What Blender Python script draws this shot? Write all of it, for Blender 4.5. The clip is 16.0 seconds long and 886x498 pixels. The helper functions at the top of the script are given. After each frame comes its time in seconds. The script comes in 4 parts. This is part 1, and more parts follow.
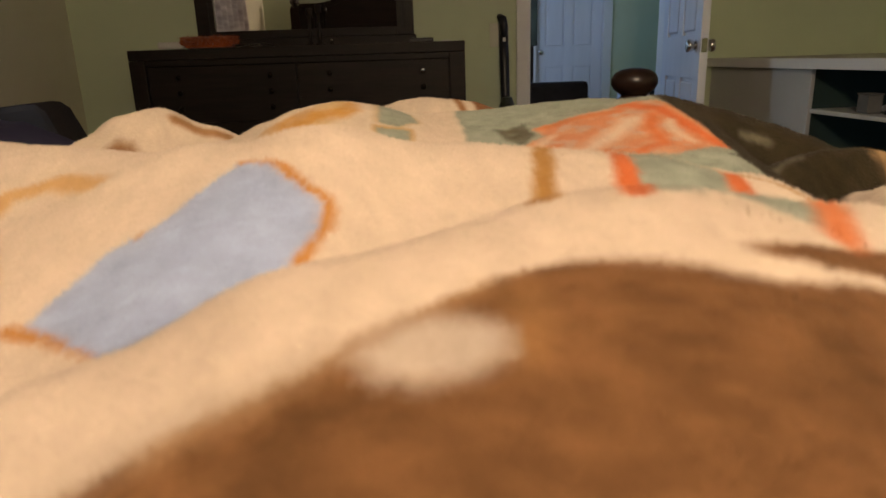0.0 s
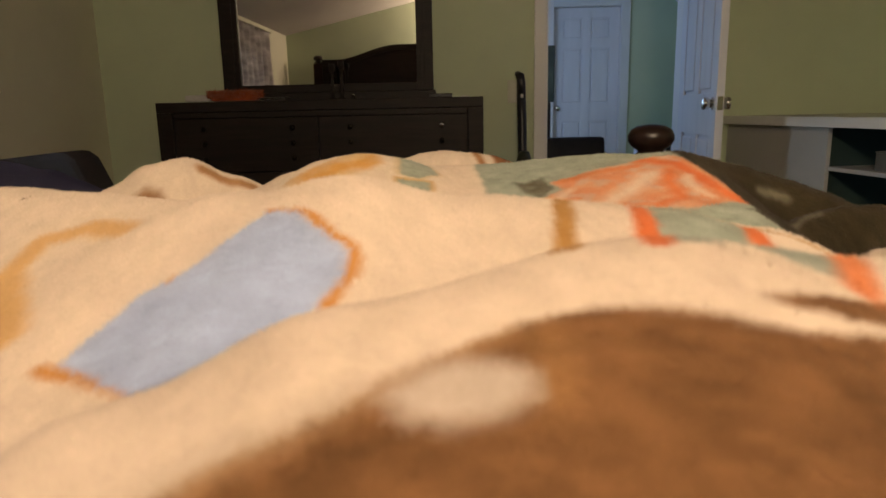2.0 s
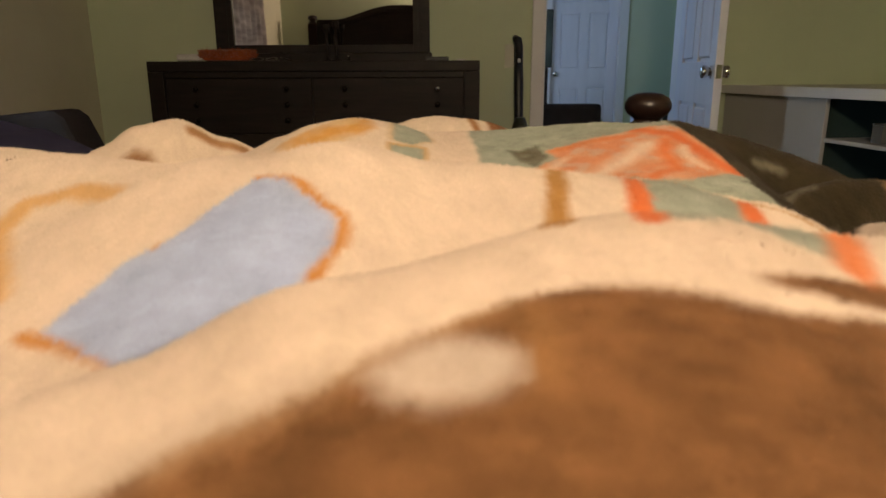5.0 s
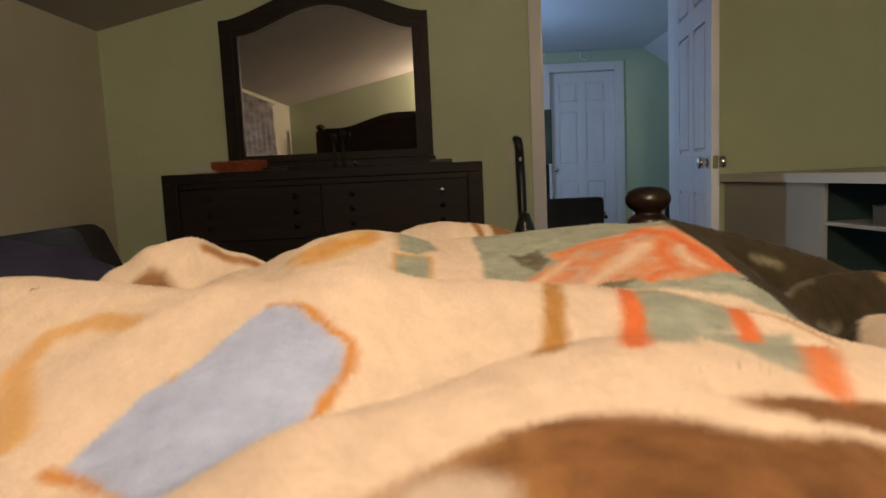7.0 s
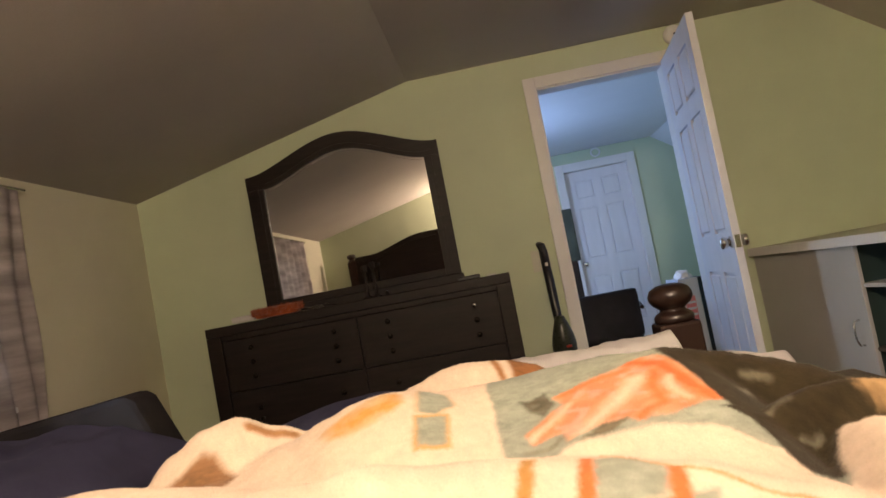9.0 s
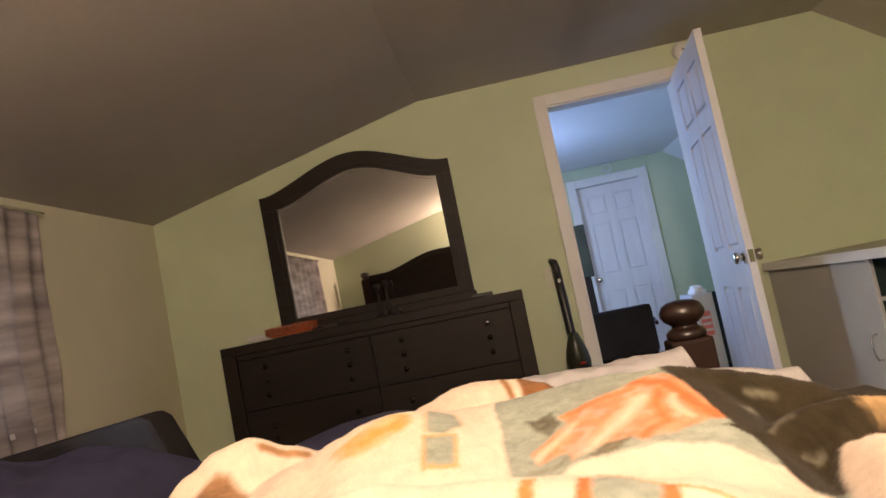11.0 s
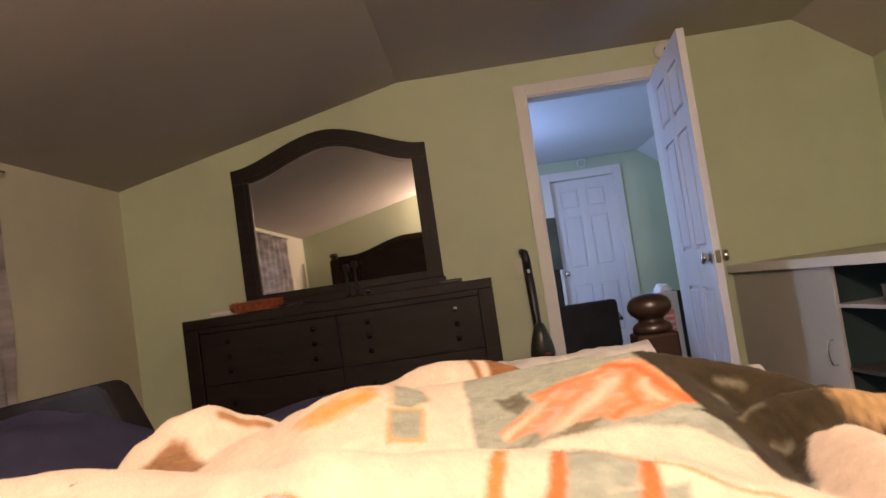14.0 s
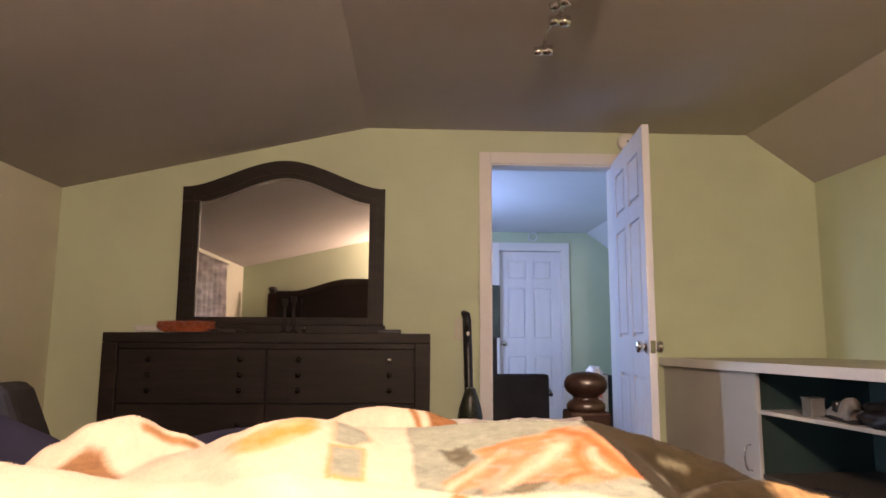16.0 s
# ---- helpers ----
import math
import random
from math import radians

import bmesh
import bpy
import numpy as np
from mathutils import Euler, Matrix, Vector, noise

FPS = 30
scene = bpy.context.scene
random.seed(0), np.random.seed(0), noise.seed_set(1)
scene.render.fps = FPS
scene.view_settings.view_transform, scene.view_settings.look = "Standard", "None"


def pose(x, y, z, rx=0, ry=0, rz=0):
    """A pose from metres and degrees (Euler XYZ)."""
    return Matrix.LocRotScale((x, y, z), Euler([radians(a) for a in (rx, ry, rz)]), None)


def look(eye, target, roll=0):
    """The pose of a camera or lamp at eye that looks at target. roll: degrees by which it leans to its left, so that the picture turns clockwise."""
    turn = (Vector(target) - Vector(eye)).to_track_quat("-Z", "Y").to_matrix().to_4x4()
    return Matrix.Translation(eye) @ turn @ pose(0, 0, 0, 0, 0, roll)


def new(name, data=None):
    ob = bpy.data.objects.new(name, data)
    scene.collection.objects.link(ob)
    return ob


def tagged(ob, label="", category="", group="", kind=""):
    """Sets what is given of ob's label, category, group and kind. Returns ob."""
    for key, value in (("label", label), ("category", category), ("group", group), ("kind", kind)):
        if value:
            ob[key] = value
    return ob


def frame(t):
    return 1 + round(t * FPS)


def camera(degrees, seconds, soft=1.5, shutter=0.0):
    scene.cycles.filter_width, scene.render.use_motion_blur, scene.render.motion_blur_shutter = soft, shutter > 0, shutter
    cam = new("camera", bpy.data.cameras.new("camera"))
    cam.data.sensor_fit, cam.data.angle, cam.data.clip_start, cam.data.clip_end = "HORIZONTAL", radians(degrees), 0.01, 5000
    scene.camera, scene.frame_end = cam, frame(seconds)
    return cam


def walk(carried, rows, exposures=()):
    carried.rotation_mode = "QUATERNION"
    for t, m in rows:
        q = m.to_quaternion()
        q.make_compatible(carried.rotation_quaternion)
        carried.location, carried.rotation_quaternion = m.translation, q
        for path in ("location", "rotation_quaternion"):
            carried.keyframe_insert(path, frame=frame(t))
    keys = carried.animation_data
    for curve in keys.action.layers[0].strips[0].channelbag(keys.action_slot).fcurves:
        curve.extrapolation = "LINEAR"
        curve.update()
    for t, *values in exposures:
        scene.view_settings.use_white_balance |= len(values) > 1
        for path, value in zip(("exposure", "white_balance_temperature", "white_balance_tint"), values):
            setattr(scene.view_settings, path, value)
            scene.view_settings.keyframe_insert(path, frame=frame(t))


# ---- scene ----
cam = camera(67.3, 16.0)
PATH = [
    (0, (0.064, 0.43, 0.924), (0.048, 2.351, 0.368), -1.8),
    (0.5, (0.063, 0.431, 0.924), (0.037, 2.347, 0.352), -1.7),
    (1, (0.062, 0.431, 0.923), (0.027, 2.343, 0.336), -1.4),
    (1.5, (0.062, 0.433, 0.922), (0.026, 2.32, 0.262), -0.9),
    (2, (0.062, 0.426, 0.924), (0.002, 2.384, 0.52), -1.2),
    (2.5, (0.062, 0.426, 0.924), (0.003, 2.375, 0.479), -1.1),
    (3, (0.063, 0.427, 0.926), (0.016, 2.37, 0.451), -0.7),
    (3.5, (0.063, 0.428, 0.925), (0.009, 2.363, 0.424), -0.6),
    (4, (0.063, 0.429, 0.925), (0.014, 2.363, 0.419), -0.4),
    (6.5, (0.063, 0.428, 0.925), (0.025, 2.366, 0.433), -0.2),
    (7, (0.066, 0.419, 0.935), (0.001, 2.406, 0.713), -2.6),
    (7.5, (0.074, 0.4, 0.949), (-0.049, 2.396, 0.889), -5.6),
    (8, (0.085, 0.378, 0.967), (-0.051, 2.373, 1.009), -8.6),
    (8.5, (0.095, 0.365, 0.976), (-0.029, 2.36, 1.066), -10.4),
    (11, (0.11, 0.343, 0.981), (-0.059, 2.328, 1.153), -11.4),
    (11.5, (0.111, 0.345, 0.982), (-0.023, 2.331, 1.167), -11.5),
    (12, (0.11, 0.349, 0.981), (-0.01, 2.338, 1.152), -11.2),
    (12.5, (0.109, 0.35, 0.981), (0.009, 2.341, 1.143), -11.1),
    (13, (0.105, 0.355, 0.976), (0.024, 2.349, 1.113), -10.1),
    (13.5, (0.102, 0.356, 0.971), (-0.009, 2.35, 1.093), -8.7),
    (14, (0.101, 0.358, 0.97), (0.013, 2.352, 1.089), -8.3),
    (14.5, (0.099, 0.363, 0.967), (0.147, 2.355, 1.144), -7.7),
    (15, (0.09, 0.37, 0.959), (0.212, 2.36, 1.115), -5.9),
    (15.5, (0.086, 0.367, 0.956), (0.17, 2.355, 1.161), -3.7),
    (16, (0.077, 0.364, 0.96), (0.168, 2.343, 1.233), 0.3),
]
cam.data.dof.use_dof, cam.data.dof.focus_distance, cam.data.dof.aperture_fstop = True, 1.1, 22.0
walk(cam, [(t, look(eye, target, roll)) for t, eye, target, roll in PATH],
     exposures=[(0.0, 0.0, 6500, 5), (3.5, 0.08, 6500, 4), (6.5, 0.08, 6500, 5), (7.5, 0.24, 6500, 6), (8.5, 0.76, 6500, 9), (11.0, 1.14, 6500, 14), (12.5, 1.13, 6500, 16), (13.5, 0.93, 6500, 20), (14.2, 0.98, 6500, 20), (15.0, 1.02, 6500, 22), (15.5, 0.94, 6500, 23), (16.0, 1.37, 6500, 22)])

# ---- light ----
world = bpy.data.worlds.new("sky_world")
scene.world = world
world.use_nodes = True
wn = world.node_tree.nodes
sky = wn.new("ShaderNodeTexSky")
sky.sky_type, sky.sun_disc = "NISHITA", False
sky.sun_elevation, sky.sun_rotation = radians(24), radians(200)
world.node_tree.links.new(sky.outputs[0], wn["Background"].inputs[0])
wn["Background"].inputs[1].default_value = 0.12


def lamp(name, kind, at, energy, color, size=0.1, turn=(0, 0, 0), size_y=None):
    data = bpy.data.lights.new(name, kind)
    data.energy, data.color = energy, color
    if kind == "AREA":
        data.size = size
        if size_y:
            data.shape, data.size_y = "RECTANGLE", size_y
    else:
        data.shadow_soft_size = size
    ob = new(name, data)
    ob.matrix_world = pose(*at, *turn)
    return ob


BEDSIDE = (0.25, -0.02, 1.90)
lamp("bedside_lamp_light", "POINT", BEDSIDE, 71, (1.0, 0.735, 0.575), 0.10)
slit = lamp("bedroom_window_light", "AREA", (-2.03, 2.05, 1.06), 0.8, (0.66, 0.80, 1.0), 0.13, size_y=0.46)
slit.matrix_world = look((-2.03, 2.05, 1.06), (1.66, 3.35, 0.65))
slit.data.spread = radians(36)
lamp("hall_window_light", "AREA", (-0.32, 6.1, 1.45), 23, (0.38, 0.56, 1.0), 1.1, (0, -90, 0), 1.1)

# ---- materials ----


def material(name, color, rough=0.6, vary=0.12, grain=40.0, blotch=3.0, bump=0.05, metal=0.0, spec=0.4, sheen=0.0, stretch=(1, 1, 1), second=None):
    """A node material with blotches and grain in its colour, gloss and relief."""
    m = bpy.data.materials.new(name)
    m.use_nodes = True
    nt = m.node_tree
    n, link = nt.nodes, nt.links.new
    b = n["Principled BSDF"]
    tc = n.new("ShaderNodeTexCoord")
    mp = n.new("ShaderNodeMapping")
    mp.inputs["Scale"].default_value = stretch
    link(tc.outputs["Object"], mp.inputs[0])
    big, fine = n.new("ShaderNodeTexNoise"), n.new("ShaderNodeTexNoise")
    big.inputs["Scale"].default_value, big.inputs["Detail"].default_value = blotch, 4
    fine.inputs["Scale"].default_value, fine.inputs["Detail"].default_value = grain, 6
    link(mp.outputs[0], big.inputs["Vector"]), link(mp.outputs[0], fine.inputs["Vector"])
    dark = [c * (1 - vary) for c in color] + [1]
    light = [min(1, c * (1 + vary)) for c in (second or color)] + [1]
    mix1, mix2 = n.new("ShaderNodeMix"), n.new("ShaderNodeMix")
    mix1.data_type = mix2.data_type = "RGBA"
    mix1.inputs["A"].default_value, mix1.inputs["B"].default_value = dark, light
    ramp = n.new("ShaderNodeMapRange")
    ramp.inputs["From Min"].default_value, ramp.inputs["From Max"].default_value = 0.3, 0.7
    link(big.outputs["Fac"], ramp.inputs[0])
    link(ramp.outputs[0], mix1.inputs["Factor"])
    mix2.blend_type = "MULTIPLY"
    mix2.inputs["Factor"].default_value = 1
    link(mix1.outputs["Result"], mix2.inputs["A"])
    g = n.new("ShaderNodeMapRange")
    g.inputs["To Min"].default_value, g.inputs["To Max"].default_value = 1 - vary, 1 + vary * 0.4
    link(fine.outputs["Fac"], g.inputs[0])
    link(g.outputs[0], mix2.inputs["B"])
    link(mix2.outputs["Result"], b.inputs["Base Color"])
    r = n.new("ShaderNodeMapRange")
    r.inputs["To Min"].default_value, r.inputs["To Max"].default_value = max(0.02, rough - 0.1), min(1, rough + 0.1)
    link(fine.outputs["Fac"], r.inputs[0])
    link(r.outputs[0], b.inputs["Roughness"])
    b.inputs["Metallic"].default_value = metal
    b.inputs["Specular IOR Level"].default_value = spec
    b.inputs["Sheen Weight"].default_value = sheen
    if bump:
        bp = n.new("ShaderNodeBump")
        bp.inputs["Strength"].default_value, bp.inputs["Distance"].default_value = min(1, bump * 4), 0.004
        link(fine.outputs["Fac"], bp.inputs["Height"])
        link(bp.outputs[0], b.inputs["Normal"])
    return m


WALL = material("sage_green_wall_paint", (0.552, 0.615, 0.430), 0.75, 0.06, 160, 1.4, 0.04, spec=0.25)
WALL_L = material("cream_green_wall_paint", (0.625, 0.597, 0.452), 0.75, 0.06, 160, 1.4, 0.04, spec=0.25)
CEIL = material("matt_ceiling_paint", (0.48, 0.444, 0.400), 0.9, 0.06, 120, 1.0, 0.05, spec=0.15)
WHITE = material("white_trim_paint", (0.74, 0.73, 0.71), 0.4, 0.04, 60, 2, 0.01)
DOORW = material("white_door_paint", (0.70, 0.70, 0.73), 0.42, 0.04, 90, 2, 0.02, stretch=(6, 6, 1))
TOPB = material("greige_laminate_top", (0.47, 0.46, 0.36), 0.5, 0.06, 60, 3, 0.02)
CAB = material("greyish_white_cabinet_paint", (0.47, 0.46, 0.435), 0.5, 0.05, 60, 2, 0.02)
NICHE = material("dark_teal_niche_paint", (0.028, 0.052, 0.048), 0.6, 0.2, 40, 3, 0.02)
WOOD = material("espresso_stained_wood", (0.0150, 0.0095, 0.0072), 0.5, 0.35, 60, 5, 0.04, stretch=(1, 4, 9), spec=0.25)
WOODR = material("turned_mahogany_wood", (0.020, 0.0095, 0.007), 0.34, 0.15, 50, 5, 0.02, stretch=(4, 4, 1), spec=0.5)
BRONZE = material("dark_bronze", (0.024, 0.020, 0.017), 0.45, 0.1, 80, 4, 0.0, metal=1.0)
CHROME = material("polished_nickel", (0.75, 0.74, 0.72), 0.16, 0.06, 80, 4, 0.0, metal=1.0)
FLOOR = material("brown_wood_floor", (0.16, 0.09, 0.05), 0.4, 0.3, 40, 3, 0.03, stretch=(8, 1, 1))
BLACK = material("black_plastic", (0.015, 0.015, 0.017), 0.35, 0.2, 80, 5, 0.01)
GREYP = material("olive_grey_plastic", (0.035, 0.04, 0.028), 0.3, 0.2, 80, 5, 0.01)
REDP = material("red_plastic", (0.45, 0.05, 0.03), 0.35, 0.1, 60, 4, 0.01)
CHARCOAL = material("charcoal_upholstery", (0.030, 0.027, 0.028), 0.9, 0.25, 300, 6, 0.15, spec=0.1)
NAVY = material("navy_cotton", (0.060, 0.060, 0.112), 0.9, 0.22, 400, 8, 0.12, spec=0.1)
SHEET = material("white_cotton_with_grey_print", (0.90, 0.87, 0.87), 0.9, 0.05, 300, 13, 0.1, second=(0.74, 0.71, 0.71))
MATTR = material("white_mattress_cloth", (0.62, 0.60, 0.58), 0.9, 0.08, 300, 8, 0.1)
CURTAIN = material("grey_brushed_print_curtain", (0.34, 0.30, 0.30), 0.9, 0.14, 90, 2.6, 0.05, stretch=(.6, 0.9, 5), second=(0.66, 0.61, 0.60))
RUST = material("rust_orange_chenille", (0.33, 0.066, 0.011), 0.95, 0.35, 140, 20, 0.5, sheen=0.4)
PLATE = material("aged_ivory_plastic", (0.55, 0.55, 0.45), 0.4, 0.04, 60, 6, 0.0)
CLEAR = material("pale_plastic", (0.62, 0.60, 0.58), 0.3, 0.06, 60, 6, 0.0)
CARD = material("white_printed_carton", (0.50, 0.50, 0.53), 0.6, 0.06, 60, 6, 0.01)
PINK = material("red_carton_print", (0.55, 0.16, 0.16), 0.6, 0.1, 60, 6, 0.01)
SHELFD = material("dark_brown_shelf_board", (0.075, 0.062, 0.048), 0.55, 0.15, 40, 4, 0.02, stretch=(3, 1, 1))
SMOKE = material("smoky_grey_plastic", (0.13, 0.125, 0.115), 0.35, 0.12, 60, 8, 0.01)
SHOEW = material("off_white_shoe_leather", (0.30, 0.27, 0.24), 0.6, 0.15, 60, 18, 0.03)
OLIVEC = material("olive_cloth", (0.05, 0.055, 0.035), 0.9, 0.3, 120, 6, 0.05)

GLASSM = bpy.data.materials.new("silvered_mirror")
GLASSM.use_nodes = True
gb = GLASSM.node_tree.nodes["Principled BSDF"]
gb.inputs["Base Color"].default_value, gb.inputs["Metallic"].default_value, gb.inputs["Roughness"].default_value = (0.86, 0.87, 0.86, 1), 1, 0.015

# ---- building helpers ----


def thing(name, at, label, category, group=""):
    e = new(name)
    e.empty_display_size = 0.05
    e.location = at
    return tagged(e, label, category, group)


def origin_of(ob):
    p = Vector((0, 0, 0))
    while ob is not None:
        p += ob.location
        ob = ob.parent
    return p


def part(name, bm, mat, parent=None, label="", smooth=False):
    """Links a bmesh, drawn in world metres, as one mesh under its thing."""
    if parent is not None:
        bmesh.ops.translate(bm, verts=bm.verts, vec=-origin_of(parent))
    me = bpy.data.meshes.new(name)
    bm.normal_update()
    bm.to_mesh(me)
    bm.free()
    me.materials.append(mat)
    if smooth:
        me.polygons.foreach_set("use_smooth", [True] * len(me.polygons))
    ob = new(name, me)
    if parent is not None:
        ob.parent = parent
    if label:
        ob["label"] = label
    return ob


def box(x0, x1, y0, y1, z0, z1, bevel=0.0, bm=None, seg=2):
    one = bmesh.new()
    bmesh.ops.create_cube(one, size=1)
    bmesh.ops.transform(one, matrix=Matrix.LocRotScale(((x0 + x1) / 2, (y0 + y1) / 2, (z0 + z1) / 2), None, (x1 - x0, y1 - y0, z1 - z0)), verts=one.verts)
    if bevel:
        bmesh.ops.bevel(one, geom=one.edges[:], offset=bevel, segments=seg, profile=0.6, affect="EDGES")
    return merge(bm, one)


def merge(bm, one):
    if bm is None:
        return one
    me = bpy.data.meshes.new("joined")
    one.to_mesh(me)
    one.free()
    bm.from_mesh(me)
    bpy.data.meshes.remove(me)
    return bm


def prism(points, axis, a, b, bm=None, bevel=0.0):
    """A flat outline, extruded along an axis from a to b."""
    one = bmesh.new()
    put = {"x": lambda u, v, w: (w, u, v), "y": lambda u, v, w: (u, w, v), "z": lambda u, v, w: (u, v, w)}[axis]
    f0 = [one.verts.new(put(u, v, a)) for u, v in points]
    f1 = [one.verts.new(put(u, v, b)) for u, v in points]
    one.faces.new(f0), one.faces.new(f1[::-1])
    for i in range(len(points)):
        j = (i + 1) % len(points)
        one.faces.new((f0[j], f0[i], f1[i], f1[j]))
    bmesh.ops.recalc_face_normals(one, faces=one.faces)
    if bevel:
        bmesh.ops.bevel(one, geom=one.edges[:], offset=bevel, segments=2, profile=0.6, affect="EDGES")
    return merge(bm, one)


def lathe(profile, at, steps=32, bm=None):
    """A profile of (radius, height) turned about the upright through at."""
    one = bmesh.new()
    rings = [[one.verts.new((at[0] + r * math.cos(math.tau * k / steps), at[1] + r * math.sin(math.tau * k / steps), at[2] + h)) for k in range(steps)] for r, h in profile]
    for r0, r1 in zip(rings, rings[1:]):
        for k in range(steps):
            one.faces.new((r0[k], r0[(k + 1) % steps], r1[(k + 1) % steps], r1[k]))
    one.faces.new(rings[0][::-1]), one.faces.new(rings[-1])
    return merge(bm, one)


def tube(points, r, steps=10, bm=None):
    """A round bar along points; r is one radius or one for each point."""
    one = bmesh.new()
    pts = [Vector(p) for p in points]
    rings = []
    for i, p in enumerate(pts):
        d = (pts[min(i + 1, len(pts) - 1)] - pts[max(i - 1, 0)]).normalized()
        q = d.to_track_quat("Z", "Y")
        rad = r[i] if isinstance(r, (list, tuple)) else r
        rings.append([one.verts.new(p + q @ Vector((rad * math.cos(math.tau * k / steps), rad * math.sin(math.tau * k / steps), 0))) for k in range(steps)])
    for r0, r1 in zip(rings, rings[1:]):
        for k in range(steps):
            one.faces.new((r0[k], r0[(k + 1) % steps], r1[(k + 1) % steps], r1[k]))
    one.faces.new(rings[0][::-1]), one.faces.new(rings[-1])
    return merge(bm, one)


def turned(bm, at, rz=0.0, rx=0.0, ry=0.0):
    """Turns a bmesh about the place at."""
    m = Matrix.Translation(at) @ pose(0, 0, 0, rx, ry, rz) @ Matrix.Translation(-Vector(at))
    bmesh.ops.transform(bm, matrix=m, verts=bm.verts)
    return bm


def structure(name, bm, mat, label="", smooth=False):
    return tagged(part(name, bm, mat, None, "", smooth), label, "", "", "structure")


# ---- the bedroom's shell ----
W, WB, XL, XR = 4.30, -0.12, -1.99, 2.57
HW = 8.13  # far wall of the next room
FLAT_L, FLAT_R, ZC, ZL, ZR = -0.205, 2.15, 2.242, 1.84, 1.945
DX0, DX1, DZ = 0.537, 1.312, 2.04

structure("floor", box(XL - 0.12, XR + 0.12, WB - 0.12, HW + 0.12, -0.06, 0.0), FLOOR, "brown wooden floor under the bed and the next room")
bm = prism([(XL - 0.1, 0), (DX0, 0), (DX0, ZC + .02), (FLAT_L, ZC + .02), (XL - 0.1, ZL)], "y", W, W + 0.12)
prism([(DX0, DZ), (DX1, DZ), (DX1, ZC + .02), (DX0, ZC + .02)], "y", W, W + 0.12, bm)
prism([(DX1, 0), (XR + 0.1, 0), (XR + 0.1, ZR - .05), (FLAT_R, ZC + .02), (DX1, ZC + .02)], "y", W, W + 0.12, bm)
structure("wall_north", bm, WALL, "sage green painted gable wall with the doorway")
structure("wall_south", prism([(XL - 0.1, 0), (XR + 0.1, 0), (XR + 0.1, ZR - .05), (FLAT_R, ZC + .02), (FLAT_L, ZC + .02), (XL - 0.1, ZL)], "y", WB - 0.12, WB), WALL, "sage green painted wall behind the headboard")

WINDOWS = ((0.95, 2.13), (2.25, 3.0))
WZ0, WZ1 = 0.82, 1.62
bm = None
ys = [WB] + [v for w in WINDOWS for v in w] + [W]
for a, b in zip(ys[::2], ys[1::2]):
    bm = box(XL - 0.12, XL, a, b, 0, ZL + .03, bm=bm)
for a, b in WINDOWS:
    box(XL - 0.12, XL, a, b, 0, WZ0, bm=bm)
    box(XL - 0.12, XL, a, b, WZ1, ZL + .03, bm=bm)
structure("wall_west", bm, WALL_L, "cream green painted low side wall with two windows")
structure("wall_east", box(XR, XR + 0.12, WB, W, 0, ZR + .03), WALL, "sage green painted knee wall above the built-in cabinet")

# ceiling: a flat middle between two slopes, through both rooms
bm = prism([(FLAT_L, ZC), (FLAT_R, ZC), (FLAT_R, ZC + .1), (FLAT_L, ZC + .1)], "y", WB - .1, W + .06)
prism([(XL - .12, ZL - .027), (FLAT_L, ZC), (FLAT_L, ZC + .1), (XL - .12, ZL + .073)], "y", WB - .1, W + .06, bm)
prism([(FLAT_R, ZC), (XR + .12, ZR - .084), (XR + .12, ZR + .02), (FLAT_R, ZC + .1)], "y", WB - .1, W + .06, bm)
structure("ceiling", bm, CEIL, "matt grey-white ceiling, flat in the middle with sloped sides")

# next room
HX0 = -0.45
bm = prism([(HX0, 0), (1.09, 0), (1.09, ZC), (HX0, ZC)], "y", HW, HW + .1)
prism([(1.09, 2.03), (1.845, 2.03), (1.845, ZC), (1.09, ZC)], "y", HW, HW + .1, bm)
prism([(1.845, 0), (XR + .1, 0), (XR + .1, ZR - .05), (FLAT_R, ZC), (1.845, ZC)], "y", HW, HW + .1, bm)
structure("hall_wall_north", bm, WALL, "green painted end wall of the next room")
structure("hall_wall_east", box(XR, XR + .12, W + .12, HW, 0, ZR + .03), WALL, "green painted side wall of the next room")
bm = box(HX0 - .1, HX0, W + .12, 5.5, 0, ZC)
box(HX0 - .1, HX0, 6.7, HW, 0, ZC, bm=bm)
box(HX0 - .1, HX0, 5.5, 6.7, 0, 0.85, bm=bm)
box(HX0 - .1, HX0, 5.5, 6.7, 2.05, ZC, bm=bm)
structure("hall_wall_west", bm, WALL, "green painted wall with the window that lights the next room")
bm = prism([(HX0 - .1, ZC), (FLAT_R, ZC), (FLAT_R, ZC + .1), (HX0 - .1, ZC + .1)], "y", W + .06, HW + .1)
prism([(FLAT_R, ZC), (XR + .12, ZR - .084), (XR + .12, ZR + .02), (FLAT_R, ZC + .1)], "y", W + .06, HW + .1, bm)
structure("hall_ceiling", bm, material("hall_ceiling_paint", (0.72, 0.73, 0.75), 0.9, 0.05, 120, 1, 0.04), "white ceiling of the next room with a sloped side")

# door casing and stops
def casing(name, x0, x1, top, y0, y1, label, w=0.062):
    t = new(name)
    tagged(t, label, "", "", "structure")
    part("jamb_trim", box(x0 - w, x0 + .008, y0, y1, 0, top + w, 0.005), WHITE, t)
    part("jamb_trim", box(x1 - .008, x1 + w, y0, y1, 0, top + w, 0.005), WHITE, t)
    part("head_trim", box(x0 + .008, x1 - .008, y0, y1, top - .008, top + w, 0.005), WHITE, t)
    return t


